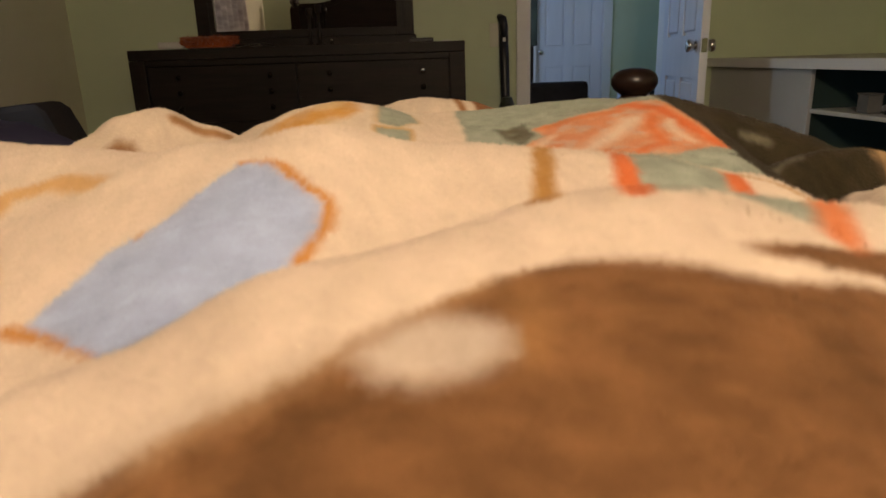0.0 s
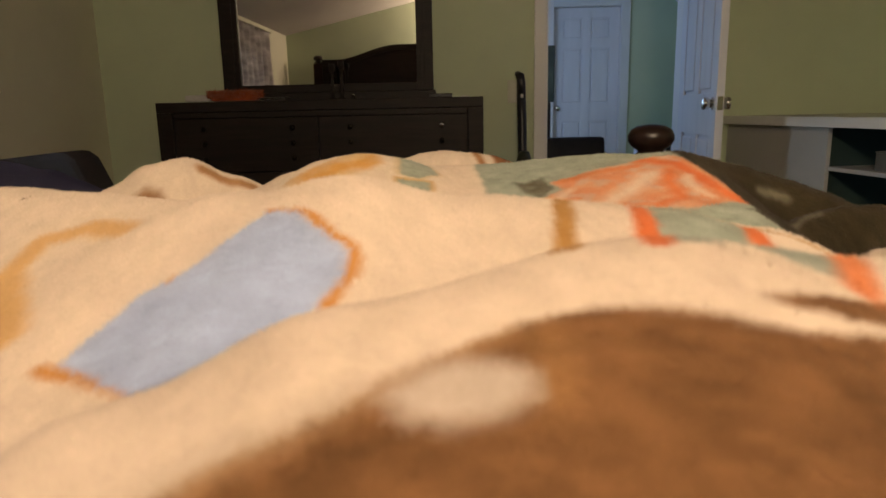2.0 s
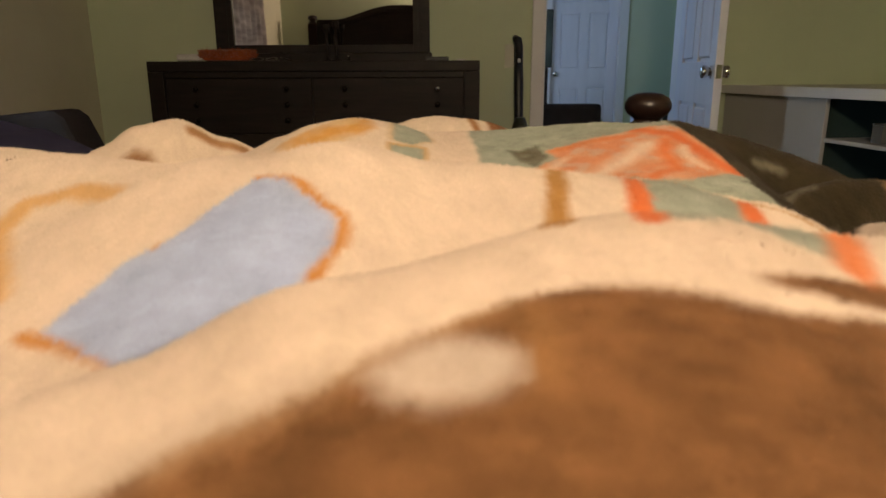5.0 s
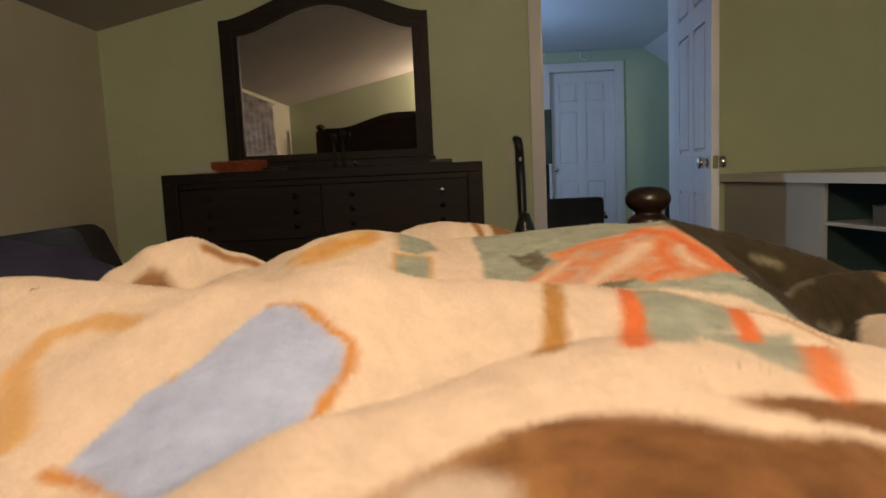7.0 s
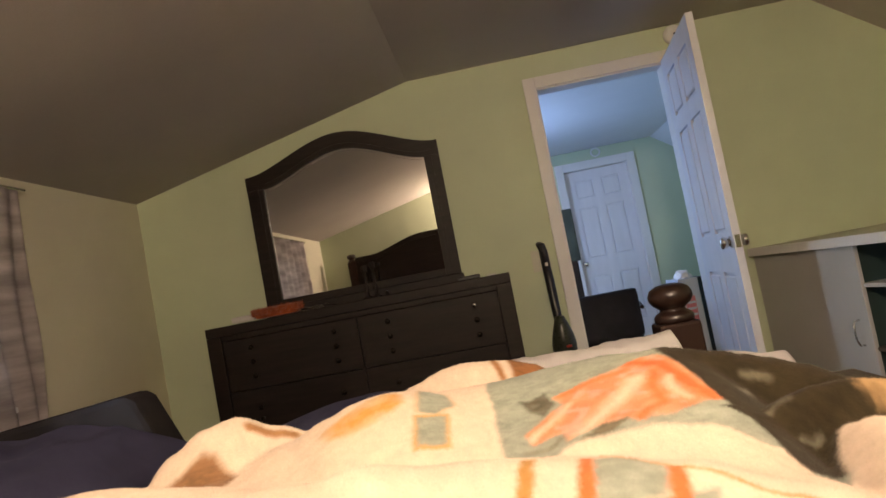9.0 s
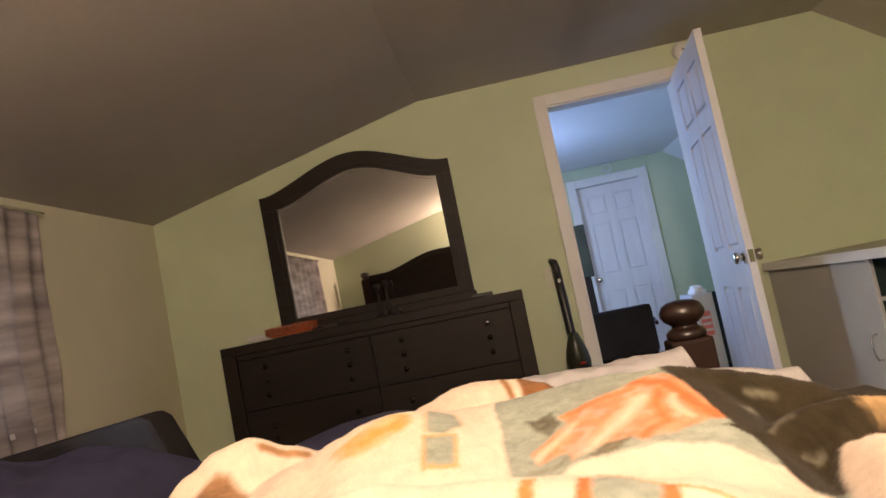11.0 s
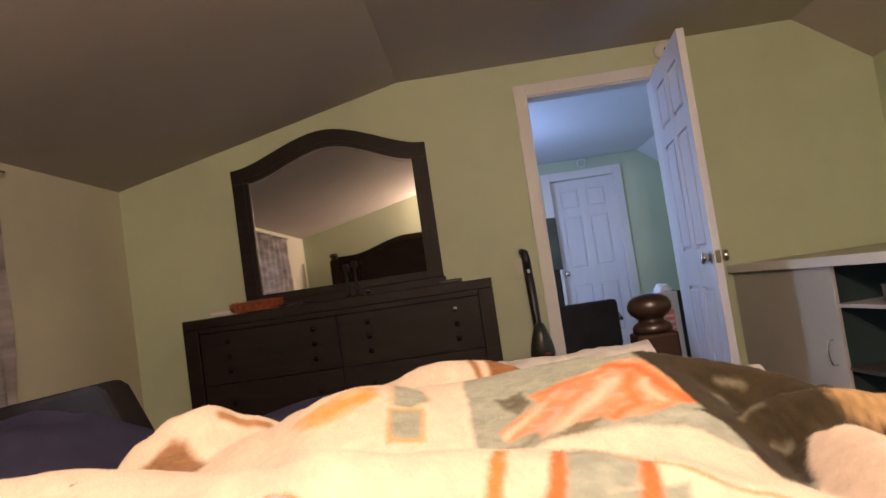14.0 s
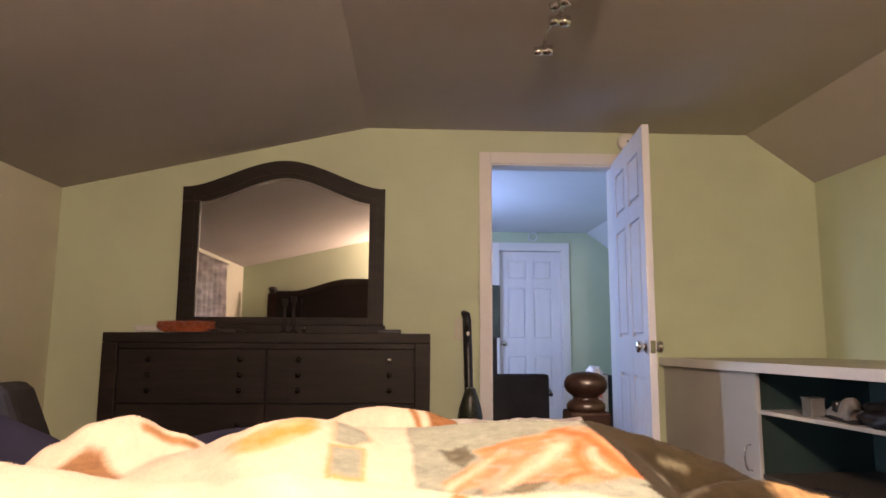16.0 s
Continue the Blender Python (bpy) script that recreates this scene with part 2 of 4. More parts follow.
c1 = casing("door_frame_1", DX0, DX1, DZ, W - .018, W - .001, "white painted casing round the bedroom doorway")
part("jamb_lining", box(DX0 - .001, DX0 + .016, W - .001, W + .125, 0, DZ), WHITE, c1)
part("jamb_lining", box(DX1 - .016, DX1 + .001, W - .001, W + .125, 0, DZ), WHITE, c1)
part("head_lining", box(DX0 + .016, DX1 - .016, W - .001, W + .125, DZ - .016, DZ + .001), WHITE, c1)
part("strike_plate", box(DX0 + .015, DX0 + .019, W + .02, W + .05, 0.88, 0.98, 0.001), CHROME, c1, "shiny metal strike plate")
c2 = casing("door_frame_2", 1.09, 1.845, 2.03, HW - .024, HW - .001, "white painted casing round the closed hall door", 0.085)
part("jamb_lining", box(1.089, 1.10, HW - .001, HW + .10, 0, 2.03), WHITE, c2)
part("jamb_lining", box(1.835, 1.846, HW - .001, HW + .10, 0, 2.03), WHITE, c2)
part("head_lining", box(1.10, 1.835, HW - .001, HW + .10, 2.02, 2.031), WHITE, c2)


def panel_door(name, width, height, label, at, rz, knob_x):
    """A six-panel leaf, hinged at its x = 0 edge; at and rz set it into the room."""
    door = new(name)
    tagged(door, label, "", "", "structure")
    th = 0.036
    core = box(.006, width - .006, -th / 2 + .014, th / 2 - .014, .002, height - .002)
    stile, mid = 0.105, 0.095
    rails = [(0, 0.20), (0.78, 0.98), (1.58, 1.68), (height - .11, height)]
    for a, b in ((0, stile), (width - stile, width), (width / 2 - mid / 2, width / 2 + mid / 2)):
        box(a, b, -th / 2, th / 2, 0, height, 0.003, core)
    for a, b in rails:
        box(stile - .01, width - stile + .01, -th / 2 + .0006, th / 2 - .0006, a + .001, b - .001, 0.003, core)
    leaf = part("leaf", core, DOORW, door)
    w = (width - 2 * stile - mid) / 2
    for x in (stile, width / 2 + mid / 2):
        for (a0, a1), (b0, b1) in zip(rails, rails[1:]):
            for side in (-1, 1):
                y0, y1 = sorted((side * (th / 2 - .0145), side * (th / 2 - .001)))
                part("raised_panel", box(x + .016, x + w - .016, y0, y1, a1 + .016, b0 - .016, 0.006, seg=1), DOORW, leaf)
    for side in (-1, 1):
        k = lathe([(.031, 0), (.033, .004), (.029, .010), (.013, .015), (.012, .032), (.017, .040), (.027, .058), (.030, .070), (.027, .078), (.015, .082)], (0, 0, 0), 24)
        bmesh.ops.transform(k, matrix=pose(knob_x, side * th / 2, 0.93, 90 * side, 0, 0), verts=k.verts)
        part("door_knob", k, CHROME, door, "polished round door knob", True)
    if knob_x > width / 2:
        part("latch_plate", box(width - .001, width + .002, -.012, .012, 0.90, 0.96, 0.0008), CHROME, door, "metal latch plate")
    door.matrix_world = pose(*at, 0, 0, rz)
    return door


# free edge stands towards the bed
panel_door("door_1", 0.765, 2.03, "white six-panel door standing open into the bedroom", (1.302, 4.282, 0.006), 264.4, 0.70)
panel_door("door_2", 0.733, 2.012, "closed white six-panel door at the end of the next room", (1.834, HW + .075, 0.004), 180, 0.68)

# ---- windows and curtains ----
def window(name, y0, y1, label):
    t = tagged(new(name), label, "", "", "structure")
    for a, b in ((y0, y0 + .04), (y1 - .04, y1), ((y0 + y1) / 2 - .015, (y0 + y1) / 2 + .015)):
        part("window_frame", box(XL - .10, XL - .06, a, b, WZ0 + .001, WZ1 - .001, .004), WHITE, t)
    part("window_sill", box(XL - .055, XL + .03, y0 - .02, y1 + .02, WZ0 - .02, WZ0 + .004, .005), WHITE, t)
    return t


window("window_1", *WINDOWS[0], "white framed side window with daylight behind a curtain")
window("window_2", *WINDOWS[1], "white framed side window behind a drawn curtain")


def curtain(y0, y1, z0, z1, waves, label):
    t = thing("curtain", (XL + .05, (y0 + y1) / 2, z0), label, "curtain", "window curtains")
    one = bmesh.new()
    rows, cols = 26, 90
    grid = []
    for i in range(rows + 1):
        v = i / rows
        line = []
        for j in range(cols + 1):
            u = j / cols
            y = y0 + (y1 - y0) * (u * (1 - .05 * v) + .025 * v)
            amp = .012 + .016 * v
            x = XL + .045 + amp * math.sin(u * waves * math.tau + .8 * math.sin(3 * v)) + .006 * noise.noise((y * 9, v * 3, 2))
            line.append(one.verts.new((x, y + .008 * math.sin(v * 7 + u * 9), z1 + (z0 - z1) * v)))
        grid.append(line)
    for r0, r1 in zip(grid, grid[1:]):
        for j in range(cols):
            one.faces.new((r0[j], r0[j + 1], r1[j + 1], r1[j]))
    bmesh.ops.solidify(one, geom=one.faces[:], thickness=.002)
    part("cloth", one, CURTAIN, t, "", True)
    part("curtain_rod", tube([(XL + .045, y0 - .05, z1 + .004), (XL + .045, y1 + .05, z1 + .004)], .007), CHROME, t)
    return t


curtain(0.76, 1.97, 0.76, 1.775, 7, "grey brushed-print curtain hanging over the side window")
curtain(2.12, 3.19, 0.70, 1.775, 8, "grey and taupe brushed-print curtain hanging by the dresser")

# ---- built-in cabinet along the knee wall ----
CX, CZ = 1.66, 0.868
cab = thing("built_in_cabinet", (CX, 3.0, 0), "greyish white built-in cabinet with open teal niche along the knee wall", "cabinet")
part("countertop", prism([(CX - .010, 1.0), (XR - .22, 1.0), (XR + .05, 3.4), (XR + .10, W - .002), (CX - .010, W - .002)], "z", CZ - .042, CZ, None, .002), TOPB, cab)
part("front_lipping", box(CX - .03, CX - .0105, 1.0, W - .002, CZ - .044, CZ + .001, .004), WHITE, cab, "white painted front lipping")
part("side_panel", box(CX, CX + .02, 3.41, W - .004, 0.06, CZ - .043, .003), CAB, cab, "pale cabinet door panel")
part("plinth", box(CX + .02, CX + .04, 1.0, W - .004, 0, .06), CAB, cab)
part("back_panel", box(XR - .32, XR - .30, 1.0, 3.6, 0.06, CZ - .043), NICHE, cab, "dark teal back of the niche")
part("end_panel", box(CX + .02, XR - .321, 3.42, 3.44, 0.061, CZ - .044), NICHE, cab, "dark teal end of the niche")
part("divider", box(CX + .005, XR - .321, 1.55, 1.575, 0.061, CZ - .044), NICHE, cab)
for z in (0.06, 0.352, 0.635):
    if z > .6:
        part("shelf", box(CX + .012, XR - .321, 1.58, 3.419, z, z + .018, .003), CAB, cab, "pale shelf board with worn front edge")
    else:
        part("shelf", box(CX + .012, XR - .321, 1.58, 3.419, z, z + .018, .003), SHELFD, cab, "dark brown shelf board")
pull = tube([(CX - .001, 3.474, .49), (CX - .022, 3.474, .487), (CX - .032, 3.473, .462), (CX - .034, 3.472, .432), (CX - .032, 3.471, .402), (CX - .022, 3.47, .378), (CX - .001, 3.47, .375)], .0048, 10)
part("pull_handle", pull, CHROME, cab, "arched chrome pull", True)
part("side_panel", box(CX, CX + .02, 1.0, 1.55, 0.06, CZ - .043, .003), CAB, cab, "pale cabinet door panel")

# the front runs a little askew to the room
cab.matrix_world = Matrix.Translation((1.66, 3.41, 0)) @ pose(0, 0, 0, 0, 0, 6.0) @ Matrix.Translation((-1.66, -3.41, 0)) @ Matrix.Translation(cab.location)

# things on the niche's shelf
def trainer(at, rz):
    t = thing("sneaker", at, "white and dark sports shoe lying on the cabinet shelf", "shoe")
    one = bmesh.new()
    prof = [(-.13, .045, .030), (-.09, .085, .036), (-.03, .080, .036), (.03, .058, .040), (.09, .042, .044), (.13, .028, .034)]
    rings = []
    for x, h, w in prof:
        rings.append([one.verts.new((x, w * math.cos(a), .012 + max(0, h * math.sin(a)))) for a in [math.pi * k / 10 for k in range(11)]])
    for r0, r1 in zip(rings, rings[1:]):
        for k in range(10):
            one.faces.new((r0[k], r0[k + 1], r1[k + 1], r1[k]))
    one.faces.new(rings[0]), one.faces.new(rings[-1][::-1])
    bmesh.ops.transform(one, matrix=Matrix.Translation(at) @ pose(0, 0, 0, 0, 0, rz), verts=one.verts)
    part("upper", one, SHOEW, t, "", True)
    s = prism([(-.135, -.03), (-.06, -.038), (.06, -.045), (.13, -.025), (.14, 0), (.13, .025), (.06, .045), (-.06, .038), (-.135, .03)], "z", 0, .016, bevel=.003)
    bmesh.ops.transform(s, matrix=Matrix.Translation(at) @ pose(0, 0, 0, 0, 0, rz), verts=s.verts)
    part("sole", s, BLACK, t)
    band = box(-.02, .03, -.041, .041, .03, .075, .01)
    bmesh.ops.transform(band, matrix=Matrix.Translation(at) @ pose(0, 0, 0, 0, 0, rz), verts=band.verts)
    part("stripe", band, BLACK, t, "black strap")
    return t


SZ = 0.654
trainer((1.80, 2.99, SZ), 75)
part_box = thing("card_box", (1.77, 3.155, SZ), "small smoky grey plastic box on the cabinet shelf", "box")
part("carton", box(1.74, 1.80, 3.12, 3.19, SZ, SZ + .070, .003), SMOKE, part_box)
part("lid", box(1.737, 1.803, 3.117, 3.193, SZ + .0705, SZ + .078, .003), SMOKE, part_box)


def heap(name, at, size, mat, label, category, seed, flat=.5):
    """A slumped cloth-like heap."""
    t = thing(name, at, label, category)
    one = bmesh.new()
    bmesh.ops.create_icosphere(one, subdivisions=4, radius=1)
    for v in one.verts:
        n1 = noise.noise(v.co * 1.8 + Vector((seed, 0, 0))) * .30 + noise.noise(v.co * 5 + Vector((seed, 3, 0))) * .10
        v.co *= 1 + n1
        v.co.z = max(v.co.z, -flat)
        v.co = Vector((at[0] + v.co.x * size[0], at[1] + v.co.y * size[1], at[2] + (v.co.z + flat) * size[2]))
    part("cloth", one, mat, t, "", True)
    return t


heap("dark_bag", (1.84, 2.74, SZ), (.10, .17, .060), BLACK, "crumpled black bag on the cabinet shelf", "bag", 4)
heap("dark_scarf", (1.85, 2.36, SZ), (.10, .12, .045), CHARCOAL, "dark folded scarf on the cabinet shelf", "scarf", 9)
pen = thing("pen", (1.74, 3.02, .37), "thin dark pen lying on the lower shelf", "pen")
part("barrel", tube([(1.72, 3.10, .375), (1.78, 2.98, .375)], .005), BLACK, pen)

# ---- dresser with mirror ----
DX_L, DX_R, DY, DTOP = -1.47, 0.173, 3.80, 0.995
dresser = thing("dresser", ((DX_L + DX_R) / 2, 4.03, 0), "long espresso-stained wooden dresser with small metal knobs", "dresser")
part("body", box(DX_L + .06, DX_R - .06, DY + .03, W - .004, .06, DTOP - .051), WOOD, dresser)
part("top_board", box(DX_L, DX_R, DY, W - .002, DTOP - .05, DTOP, .004), WOOD, dresser)
for a, b in ((DX_L, DX_L + .078), (DX_R - .078, DX_R)):
    part("corner_post", box(a, b, DY, W - .004, 0, DTOP - .0505, .004), WOOD, dresser)
part("base_rail", box(DX_L + .0785, DX_R - .0785, DY + .004, DY + .04, .04, .13, .003), WOOD, dresser)
part("top_rail", box(DX_L + .0785, DX_R - .0785, DY + .010, DY + .029, .915, .944, .003), WOOD, dresser)
inner0, inner1, mid = DX_L + .082, DX_R - .082, -0.652
for x0, x1 in ((inner0, mid - .005), (mid + .005, inner1)):
    for z0, z1, knobs in ((.644, .912, 3), (.388, .640, 2), (.134, .384, 2)):
        d = part("drawer", box(x0 + .001, x1 - .001, DY + .008, DY + .029, z0, z1, .0015), WOOD, dresser)
        for k in range(knobs):
            z = (.862 - .076 * k) if knobs == 3 else (z0 + z1) / 2 + .06 * (k - .5) * 2 * .5
            for x in (x0 + .155, x1 - .125):
                kb = lathe([(.006, 0), (.006, .012), (.012, .016), (.013, .022), (.008, .027)], (0, 0, 0), 16)
                bmesh.ops.transform(kb, matrix=pose(x, DY + .008, z, 90, 0, 0), verts=kb.verts)
                part("knob", kb, CHROME if knobs == 3 and k == 0 and x > -.2 else BRONZE, d, "small round metal knob", True)


def arch(x, x0, x1, z_side, z_top):
    """The mirror's rise: flat shoulders that swell to a crown."""
    u = abs(2 * (x - x0) / (x1 - x0) - 1)
    s = max(0.0, 1 - u / .97)
    return z_side + (z_top - z_side) * (s * s * (3 - 2 * s)) ** .85


mirror = thing("dresser_mirror", (-.67, 4.25, DTOP), "arched mirror in a dark wooden frame on the dresser", "mirror")
MX0, MX1, MY = -1.258, -0.088, 4.225
GX0, GX1 = -1.158, -0.178


def strip(lower, upper, x0, x1, y0, y1, n=48):
    one = bmesh.new()
    cols = []
    for k in range(n + 1):
        x = x0 + (x1 - x0) * k / n
        cols.append([one.verts.new(p) for p in ((x, y0, lower(x)), (x, y0, upper(x)), (x, y1, upper(x)), (x, y1, lower(x)))])
    for a, b in zip(cols, cols[1:]):
        for k in range(4):
            one.faces.new((a[k], a[(k + 1) % 4], b[(k + 1) % 4], b[k]))
    one.faces.new(cols[0][::-1]), one.faces.new(cols[-1])
    bmesh.ops.recalc_face_normals(one, faces=one.faces)
    return one


outer = lambda x: arch(x, MX0, MX1, 1.842, 2.005)
inner = lambda x: arch(x, GX0 - .02, GX1 + .02, 1.757, 1.905)
part("backing", strip(lambda x: DTOP + .002, lambda x: outer(x) - .02, MX0 + .01, MX1 - .01, MY + .022, W - .006), WOOD, mirror)
part("frame_crown", strip(lambda x: inner(min(max(x, GX0), GX1)), outer, MX0, MX1, MY - .012, MY + .021), WOOD, mirror)
part("frame_bead", strip(lambda x: inner(min(max(x, GX0), GX1)) + .028, lambda x: inner(min(max(x, GX0), GX1)) + .046, MX0 + .05, MX1 - .05, MY - .016, MY - .0115), WOOD, mirror)
part("frame_side", box(MX0, GX0, MY - .012, MY + .021, 1.045, 1.757, .004), WOOD, mirror)
part("frame_side", box(GX1, MX1, MY - .012, MY + .021, 1.045, 1.757, .004), WOOD, mirror)
part("frame_bead", box(GX0 - .045, GX0 - .028, MY - .016, MY - .0115, 1.07, 1.79, .0015), WOOD, mirror)
part("frame_bead", box(GX1 + .028, GX1 + .045, MY - .016, MY - .0115, 1.07, 1.79, .0015), WOOD, mirror)
part("frame_foot", box(MX0 - .012, MX1 + .012, MY - .02, MY + .021, DTOP + .001, 1.045, .005), WOOD, mirror)
part("frame_rail", box(GX0, GX1, MY - .012, MY + .021, 1.0455, 1.088, .003), WOOD, mirror)
part("glass", strip(lambda x: 1.088, inner, GX0, GX1, MY + .004, MY + .012), GLASSM, mirror, "clear bevelled mirror glass")
part("glass_bevel", strip(lambda x: inner(x) - .016, inner, GX0, GX1, MY + .001, MY + .0035), GLASSM, mirror)
part("glass_bevel", box(GX1 - .016, GX1, MY + .001, MY + .0035, 1.104, 1.755), GLASSM, mirror)
part("glass_bevel", box(GX0, GX1, MY + .001, MY + .0035, 1.0885, 1.103), GLASSM, mirror)

# things on the dresser
duster = thing("fuzzy_duster", (-1.10, 3.92, DTOP), "rust orange shaggy cleaning duster lying on the dresser", "duster")
one = bmesh.new()
for k in range(2600):
    a, r = random.uniform(0, math.tau), random.uniform(0, 1)
    c = Vector((-1.10 + random.uniform(-.132, .132), 3.92 + random.uniform(-.04, .04), DTOP + random.uniform(.02, .05)))
    d = Vector((random.uniform(-1, 1), random.uniform(-1, 1), random.uniform(-.3, 1))).normalized() * random.uniform(.014, .027)
    tip = c + d
    tip.z = max(DTOP + .003, tip.z)
    side = d.cross(Vector((.3, .5, .8))).normalized() * .004
    up = d.cross(side).normalized() * .004
    vs = [one.verts.new(p) for p in (c - side, c + side, c + up, tip)]
    for f in ((0, 1, 3), (1, 2, 3), (2, 0, 3)):
        one.faces.new([vs[i] for i in f])
tagged(part("chenille_pile", one, RUST, duster), "shaggy rust orange pile", "", "", "stuff")
part("head", box(-1.225, -.975, 3.885, 3.955, DTOP + .002, DTOP + .058, .022), RUST, duster)
part("duster_handle", box(-1.36, -1.226, 3.90, 3.935, DTOP + .004, DTOP + .038, .012), CLEAR, duster, "pale plastic handle")
# folded glasses shape standing in for a small crumpled pale piece of jewelry
jewelry = thing("pale_jewelry", (-.88, 3.9, DTOP), "small crumpled pale jewelry on the dresser, shaped as thin folded glasses", "glasses")
for dx in (-.035, .035):
    pts = [(-.90 + dx + .028 * math.cos(a), 3.87 + .022 * math.sin(a), DTOP + .010 + .008 * math.sin(a)) for a in [math.tau * k / 16 for k in range(17)]]
    part("rim", tube(pts, .0018, 6), CHROME, jewelry)
part("temple_arm", tube([(-.82, 3.88, DTOP + .02), (-.78, 3.95, DTOP + .004)], .002, 6), CHROME, jewelry)
part("temple_arm", tube([(-.94, 3.88, DTOP + .02), (-.85, 3.96, DTOP + .004)], .002, 6), CHROME, jewelry)
for x, h in ((-.635, .19), (-.585, .205)):
    cs = thing("candlestick", (x, 4.14, DTOP), "slim dark turned candlestick on the dresser before the mirror", "candlestick", "pair of candlesticks")
    part("stem", lathe([(.030, 0), (.030, .008), (.010, .016), (.008, .05), (.014, .065), (.008, .08), (.007, h - .04), (.016, h - .03), (.018, h), (.012, h + .004)], (x, 4.14, DTOP), 20), WOOD, cs, "", True)
bob = thing("perfume_bottle", (-.49, 3.93, DTOP), "tiny dark bottle with a bright cap on the dresser", "bottle")
part("bottle", lathe([(.008, 0), (.009, .003), (.009, .012), (.005, .015), (.005, .018)], (-.49, 3.93, DTOP), 16), BRONZE, bob, "", True)
part("cap", lathe([(.006, .0185), (.006, .026), (.004, .028)], (-.49, 3.93, DTOP), 12), CHROME, bob, "", True)
tray = thing("dark_remote", (-.05, 3.95, DTOP), "small black remote control lying on the dresser", "remote")
part("case", box(-.10, .02, 3.93, 3.97, DTOP + .001, DTOP + .022, .006), BLACK, tray)
coin = thing("hair_clip", (.08, 3.93, DTOP), "small pale hair clip lying on the dresser", "hair clip")
part("clip", box(.06, .105, 3.925, 3.94, DTOP + .001, DTOP + .009, .003), CLEAR, coin)

# ---- stick vacuum at the wall, outlet, cord ----
vac = thing("stick_vacuum", (.40, 4.2, 0), "black cordless stick vacuum leaning by the doorway", "vacuum")
part("tube", tube([(.398, 4.255, 1.075), (.402, 4.225, .90), (.405, 4.19, .62), (.41, 4.15, .30), (.41, 4.13, .10)], [.024, .026, .024, .016, .014], 14), BLACK, vac, "", True)
part("grip", tube([(.386, 4.262, 1.10), (.384, 4.25, 1.118), (.392, 4.24, 1.112), (.400, 4.238, 1.07), (.404, 4.236, .99)], [.014, .022, .024, .023, .021], 12), BLACK, vac, "", True)
part("trigger", box(.392, .408, 4.205, 4.214, .990, 1.012, .003), CLEAR, vac, "pale button")
part("dust_cup", turned(lathe([(.046, -.16), (.064, -.13), (.070, -.06), (.062, -.01), (.044, .05), (.026, .10)], (.408, 4.15, .60), 24), (.408, 4.15, .60), 0, 8), GREYP, vac, "translucent olive dust cup", True)
part("motor_ring", lathe([(.014, -.006), (.017, 0), (.014, .006)], (.425, 4.072, .535), 20), REDP, vac, "red filter ring", True)
part("floor_head", box(.28, .54, 4.05, 4.17, .004, .07, .02), BLACK, vac)
outlet = thing("wall_socket", (.335, W - .006, 1.03), "white wall socket plate beside the doorway", "socket")
part("plate", box(.327, .433, W - .007, W - .001, .965, 1.09, .003), PLATE, outlet)
part("socket_face", box(.338, .372, W - .011, W - .0072, .985, 1.07, .002), PLATE, outlet)
part("socket_face", box(.388, .422, W - .011, W - .0072, .985, 1.07, .002), PLATE, outlet)
cord = thing("loose_cable", (-1.56, 4.2, 0), "thin white electric cable hanging beside the dresser", "cable")
part("wire", tube([(-1.50, 4.285, .90), (-1.53, 4.28, .80), (-1.57, 4.285, .66), (-1.59, 4.28, .50), (-1.65, 4.28, .32), (-1.64, 4.27, .15), (-1.58, 4.2, .006)], .0045, 6), WHITE, cord, "", True)
det = thing("smoke_alarm", (1.39, W - .03, 2.19), "round white smoke alarm high on the wall by the doorway", "smoke alarm")
one = lathe([(.058, 0), (.058, .016), (.050, .030), (.020, .034)], (0, 0, 0), 32)
bmesh.ops.transform(one, matrix=pose(1.39, W - .001, 2.178, 90, 0, 0), verts=one.verts)
part("case", one, WHITE, det, "", True)
part("test_button", box(1.384, 1.396, W - .039, W - .034, 2.172, 2.184, .002), CHARCOAL, det)

# ---- track lamp under the ceiling ----
track = thing("track_light", (.655, 2.9, ZC), "nickel ceiling track lamp with small swivel spots, switched off", "ceiling lamp")
part("rail", tube([(.625, 3.03, ZC - .030), (.612, 2.88, ZC - .036), (.637, 2.74, ZC - .030), (.612, 2.60, ZC - .034), (.64, 2.45, ZC - .030), (.672, 2.30, ZC - .030)], .007, 10), CHROME, track, "", True)
part("canopy", lathe([(.055, -.022), (.06, -.002), (.02, -.0005)], (.625, 2.52, ZC), 24), CHROME, track, "", True)
part("drop_rod", tube([(.625, 2.52, ZC - .02), (.625, 2.52, ZC - .034)], .007), CHROME, track)
for x, y, a in ((.615, 3.0, -8), (.625, 2.735, 6), (.60, 2.60, -50), (.66, 2.30, 20)):
    h = lathe([(.012, -.040), (.019, -.038), (.020, -.006), (.017, -.004), (.017, .002), (.021, .004), (.022, .038), (.018, .040)], (x, y, ZC - .072), 20)
    sp = part("spot_head", turned(h, (x, y, ZC - .072), a, 0, 88), CHROME, track, "short nickel spot cylinder", True)
    part("swivel", tube([(x + .012, y, ZC - .030), (x, y, ZC - .054)], .006), CHROME, track)

